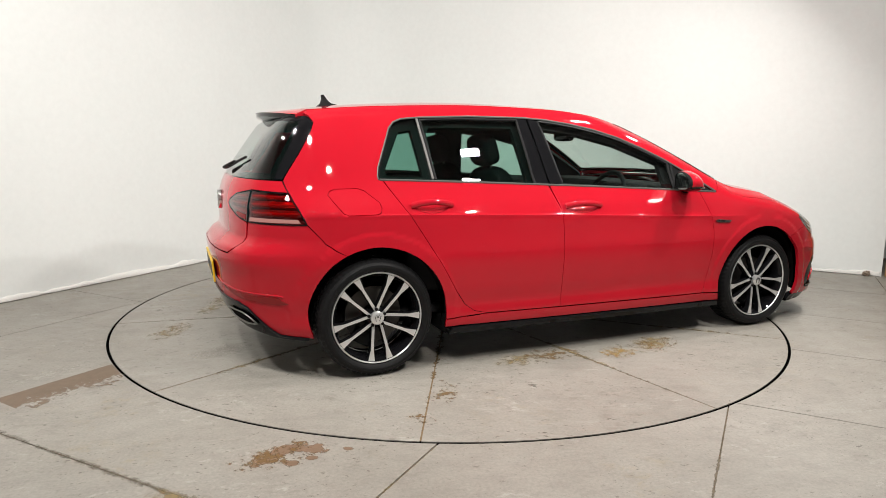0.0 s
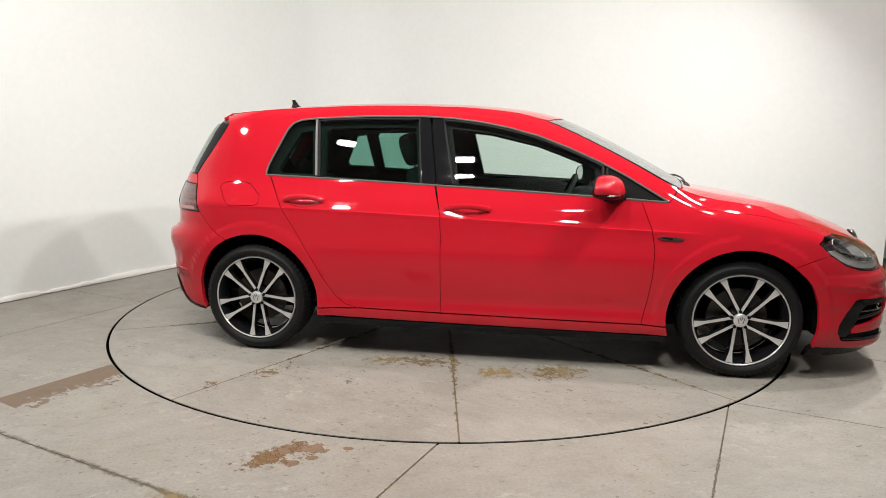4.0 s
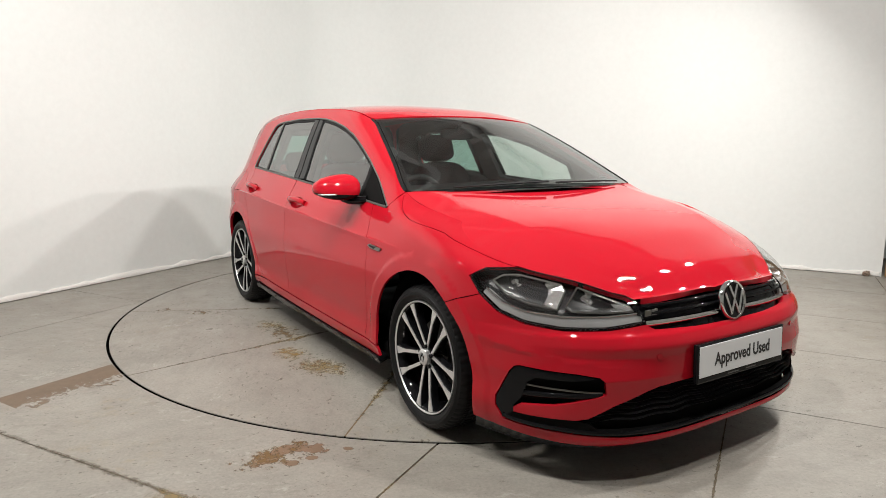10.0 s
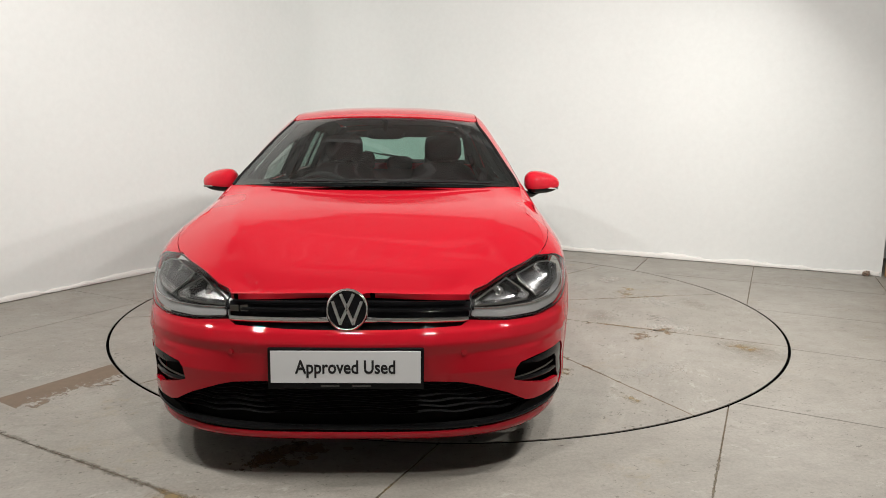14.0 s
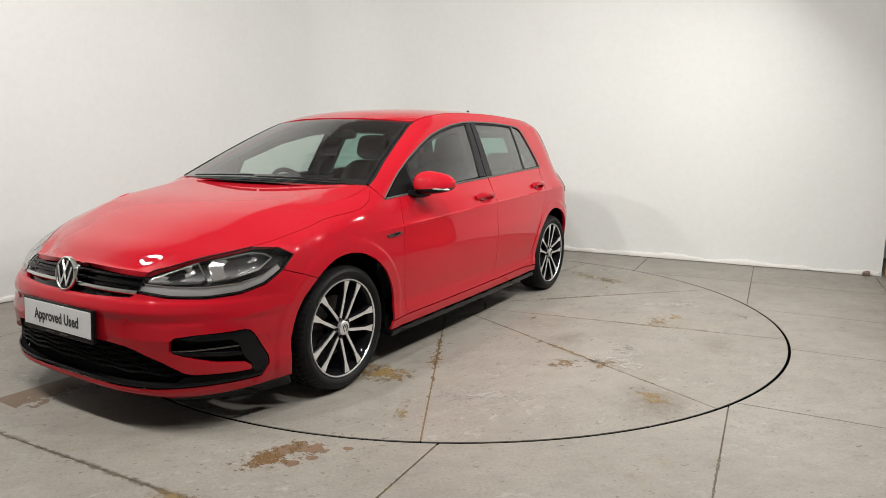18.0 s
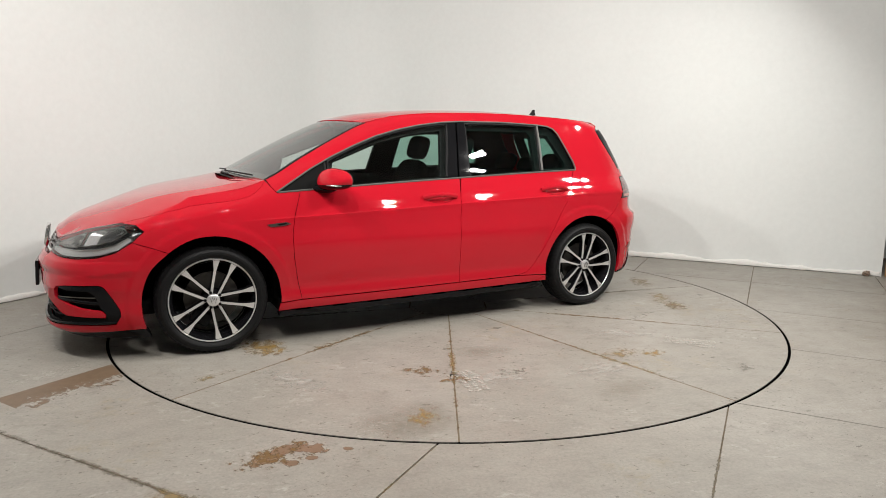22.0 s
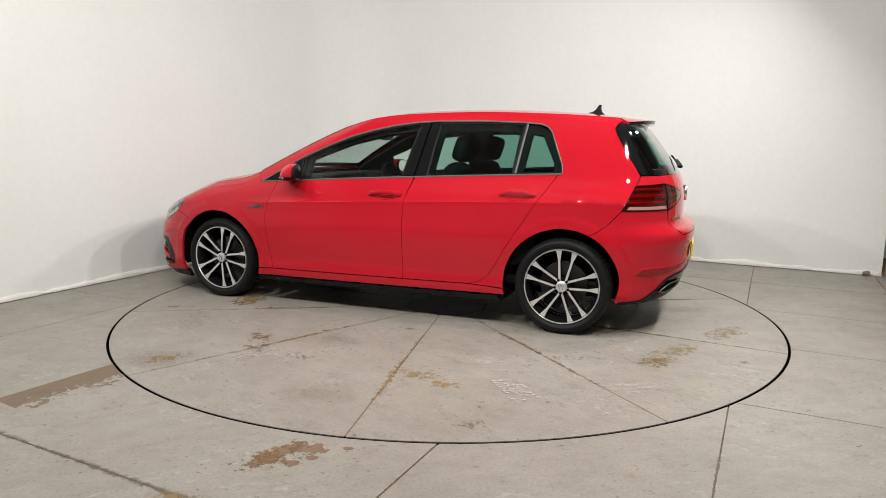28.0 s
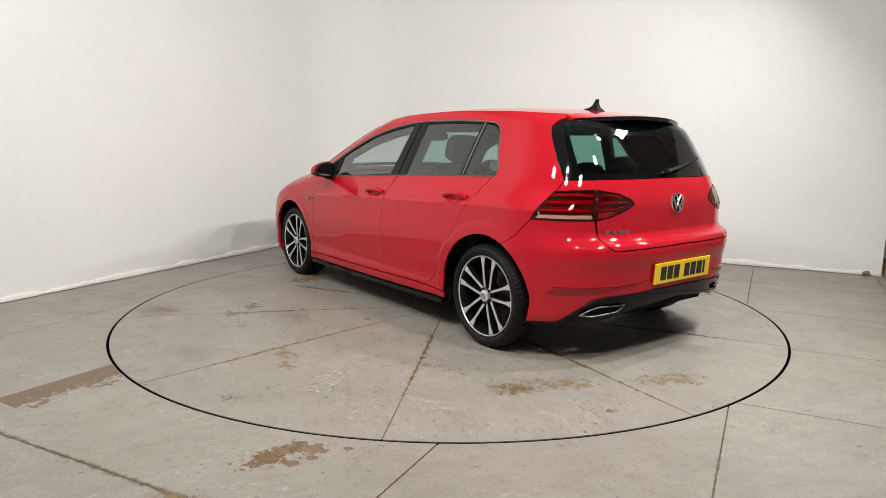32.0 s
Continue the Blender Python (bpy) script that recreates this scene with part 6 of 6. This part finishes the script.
        for k in range(5):
            hang("wheel_bolt", bolt_me, wheel).matrix_basis = pose(0, 0, 0, 0, 72 * k + 36, 0)
        hang("brake_disc", disc_me, wheel, "steel brake disc")
        hang("brake_caliper", caliper_me, wheel).matrix_basis = pose(0, 0, 0, 0, 60 - turn, 0)


def puffy(bm, x0, x1, y0, y1, z0, z1, m=None, n=0.55):
    """A rounded cushion."""
    made = bmesh.ops.create_uvsphere(bm, u_segments=24, v_segments=16, radius=1)["verts"]
    for v in made:
        c = [math.copysign(abs(t) ** n, t) for t in v.co]
        v.co = ((x0 + x1) / 2 + c[0] * (x1 - x0) / 2, (y0 + y1) / 2 + c[1] * (y1 - y0) / 2, (z0 + z1) / 2 + c[2] * (z1 - z0) / 2)
    if m:
        bmesh.ops.transform(bm, matrix=m, verts=made)


def car_cabin(car):
    def cushion(name, mat, label, parent, *spec):
        bm = bmesh.new()
        for s in spec:
            puffy(bm, *s)
        return smooth_all(part(name, bm, mat, parent, label), 60)
    for y in (0.36, -0.36):
        lean = Matrix.Translation((-0.27, 0, 0.48)) @ pose(0, 0, 0, 0, -18, 0)
        seat = cushion("front_seat", CLOTH, "charcoal cloth front seat", car, (-0.36, 0.20, y - 0.25, y + 0.25, 0.33, 0.52))
        cushion("backrest", CLOTH, "", seat, (-0.09, 0.06, y - 0.25, y + 0.25, -0.05, 0.60, lean))
        cushion("headrest", CLOTH, "charcoal headrest", seat, (-0.065, 0.045, y - 0.135, y + 0.135, 0.61, 0.80, lean))
        bm = bmesh.new()
        for o in (-0.06, 0.06):
            tube(bm, [lean @ Vector((-0.02, y + o, 0.55)), lean @ Vector((-0.01, y + o, 0.66))], 0.007)
        part("headrest_post", bm, SATIN, seat)
    lean = Matrix.Translation((-1.10, 0, 0.50)) @ pose(0, 0, 0, 0, -24, 0)
    bench = cushion("rear_bench", CLOTH, "charcoal cloth rear bench", car, (-1.15, -0.60, -0.64, 0.64, 0.34, 0.54))
    cushion("backrest", CLOTH, "", bench, (-0.07, 0.06, -0.64, 0.64, -0.05, 0.50, lean, 0.4))
    for y, w, h in ((0.34, 0.13, 0.66), (-0.34, 0.13, 0.66), (0, 0.11, 0.62)):
        cushion("headrest", CLOTH, "charcoal headrest", bench, (-0.05, 0.04, y - w, y + w, 0.50, h, lean))
    sheet("dashboard", lambda u, w: (0.52 + 0.46 * u ** 0.9, w * (0.70 - 0.02 * u), 0.632 + 0.28 * min(1, u * 5) ** 0.5 + 0.03 * math.sin(math.pi * min(1, u)) - 0.01 * w * w),
          [0, 0.02, 0.05, 0.1, 0.2, 0.35, 0.55, 0.8, 1.0], np.linspace(-1, 1, 15), TRIM, car, "dark dashboard")
    bm = bmesh.new()
    puffy(bm, 0.46, 0.70, -0.52, -0.20, 0.84, 0.945)
    smooth_all(part("instrument_hood", bm, TRIM, car, "dark instrument hood"), 60)
    tilt = Matrix.Translation((0.40, -0.36, 0.835)) @ pose(0, 0, 0, 0, -66, 0)
    bm = bmesh.new()
    tube(bm, [tilt @ Vector((0.183 * math.cos(a), 0.183 * math.sin(a), 0)) for a in np.linspace(0, 2 * math.pi, 41)], 0.016, 8)
    wheel = smooth_all(part("steering_wheel", bm, TRIM, car, "black steering wheel"), 60)
    bm = bmesh.new()
    puffy(bm, -0.07, 0.07, -0.09, 0.09, -0.03, 0.025, tilt)
    for a in (0, math.pi, -math.pi / 2 * 2.0):
        tube(bm, [tilt @ Vector((0.05 * math.sin(a + 1.57), 0.05 * math.cos(a + 1.57) * 1, 0)), tilt @ Vector((0.0, 0.175 * (1 if a == 0 else -1), 0))], 0.014, 6)
    smooth_all(part("wheel_boss", bm, TRIM, wheel), 60)
    bm = bmesh.new()
    puffy(bm, 0.285, 0.325, -0.115, 0.115, 1.205, 1.275)
    tube(bm, [(0.31, 0, 1.26), (0.36, 0, 1.325)], 0.016)
    smooth_all(part("interior_mirror", bm, BLACK_GLOSS, car, "black interior mirror"), 60)
    bm = bmesh.new()
    box(bm, -1.80, -0.60, 0.90, -1.32, 0.60, 0.93, 0.01)
    part("parcel_shelf", bm, TRIM, car, "black parcel shelf")
    bm = bmesh.new()
    box(bm, -1.6, -0.72, 0.27, 0.9, 0.72, 0.33, 0.02)
    part("cabin_floor", bm, TRIM, car)
    bm = bmesh.new()
    box(bm, 0.88, -0.72, 0.25, 0.95, 0.72, 0.90, 0.02)
    part("bulkhead", bm, INNER, car)
    for side in (1, -1):
        bm = bmesh.new()
        for k in range(2):
            puffy(bm, (-0.75 if k else -0.1) - 0.42 * (1 - k * 0.1), (-0.75 if k else 0.1) + 0.42, side * 0.66, side * 0.76, 0.40, 0.93 + 0.03 * k, None, 0.35)
        smooth_all(part("door_lining", bm, TRIM, car, "dark door lining"), 60)


car_wheels(car)
car_cabin(car)


# ---- what moves: the table turns at eight degrees a second, and the car with it ----
PARK = Matrix.Translation((0.39, -0.402, 0.0))


def motions():
    rows = [(k * 0.5, pose(0, 0, 0, 0, 0, 31.85 - 8.0 * k * 0.5)) for k in range(65)]
    walk(TABLE, rows)
    walk(car, [(t, m @ PARK) for t, m in rows])


motions()
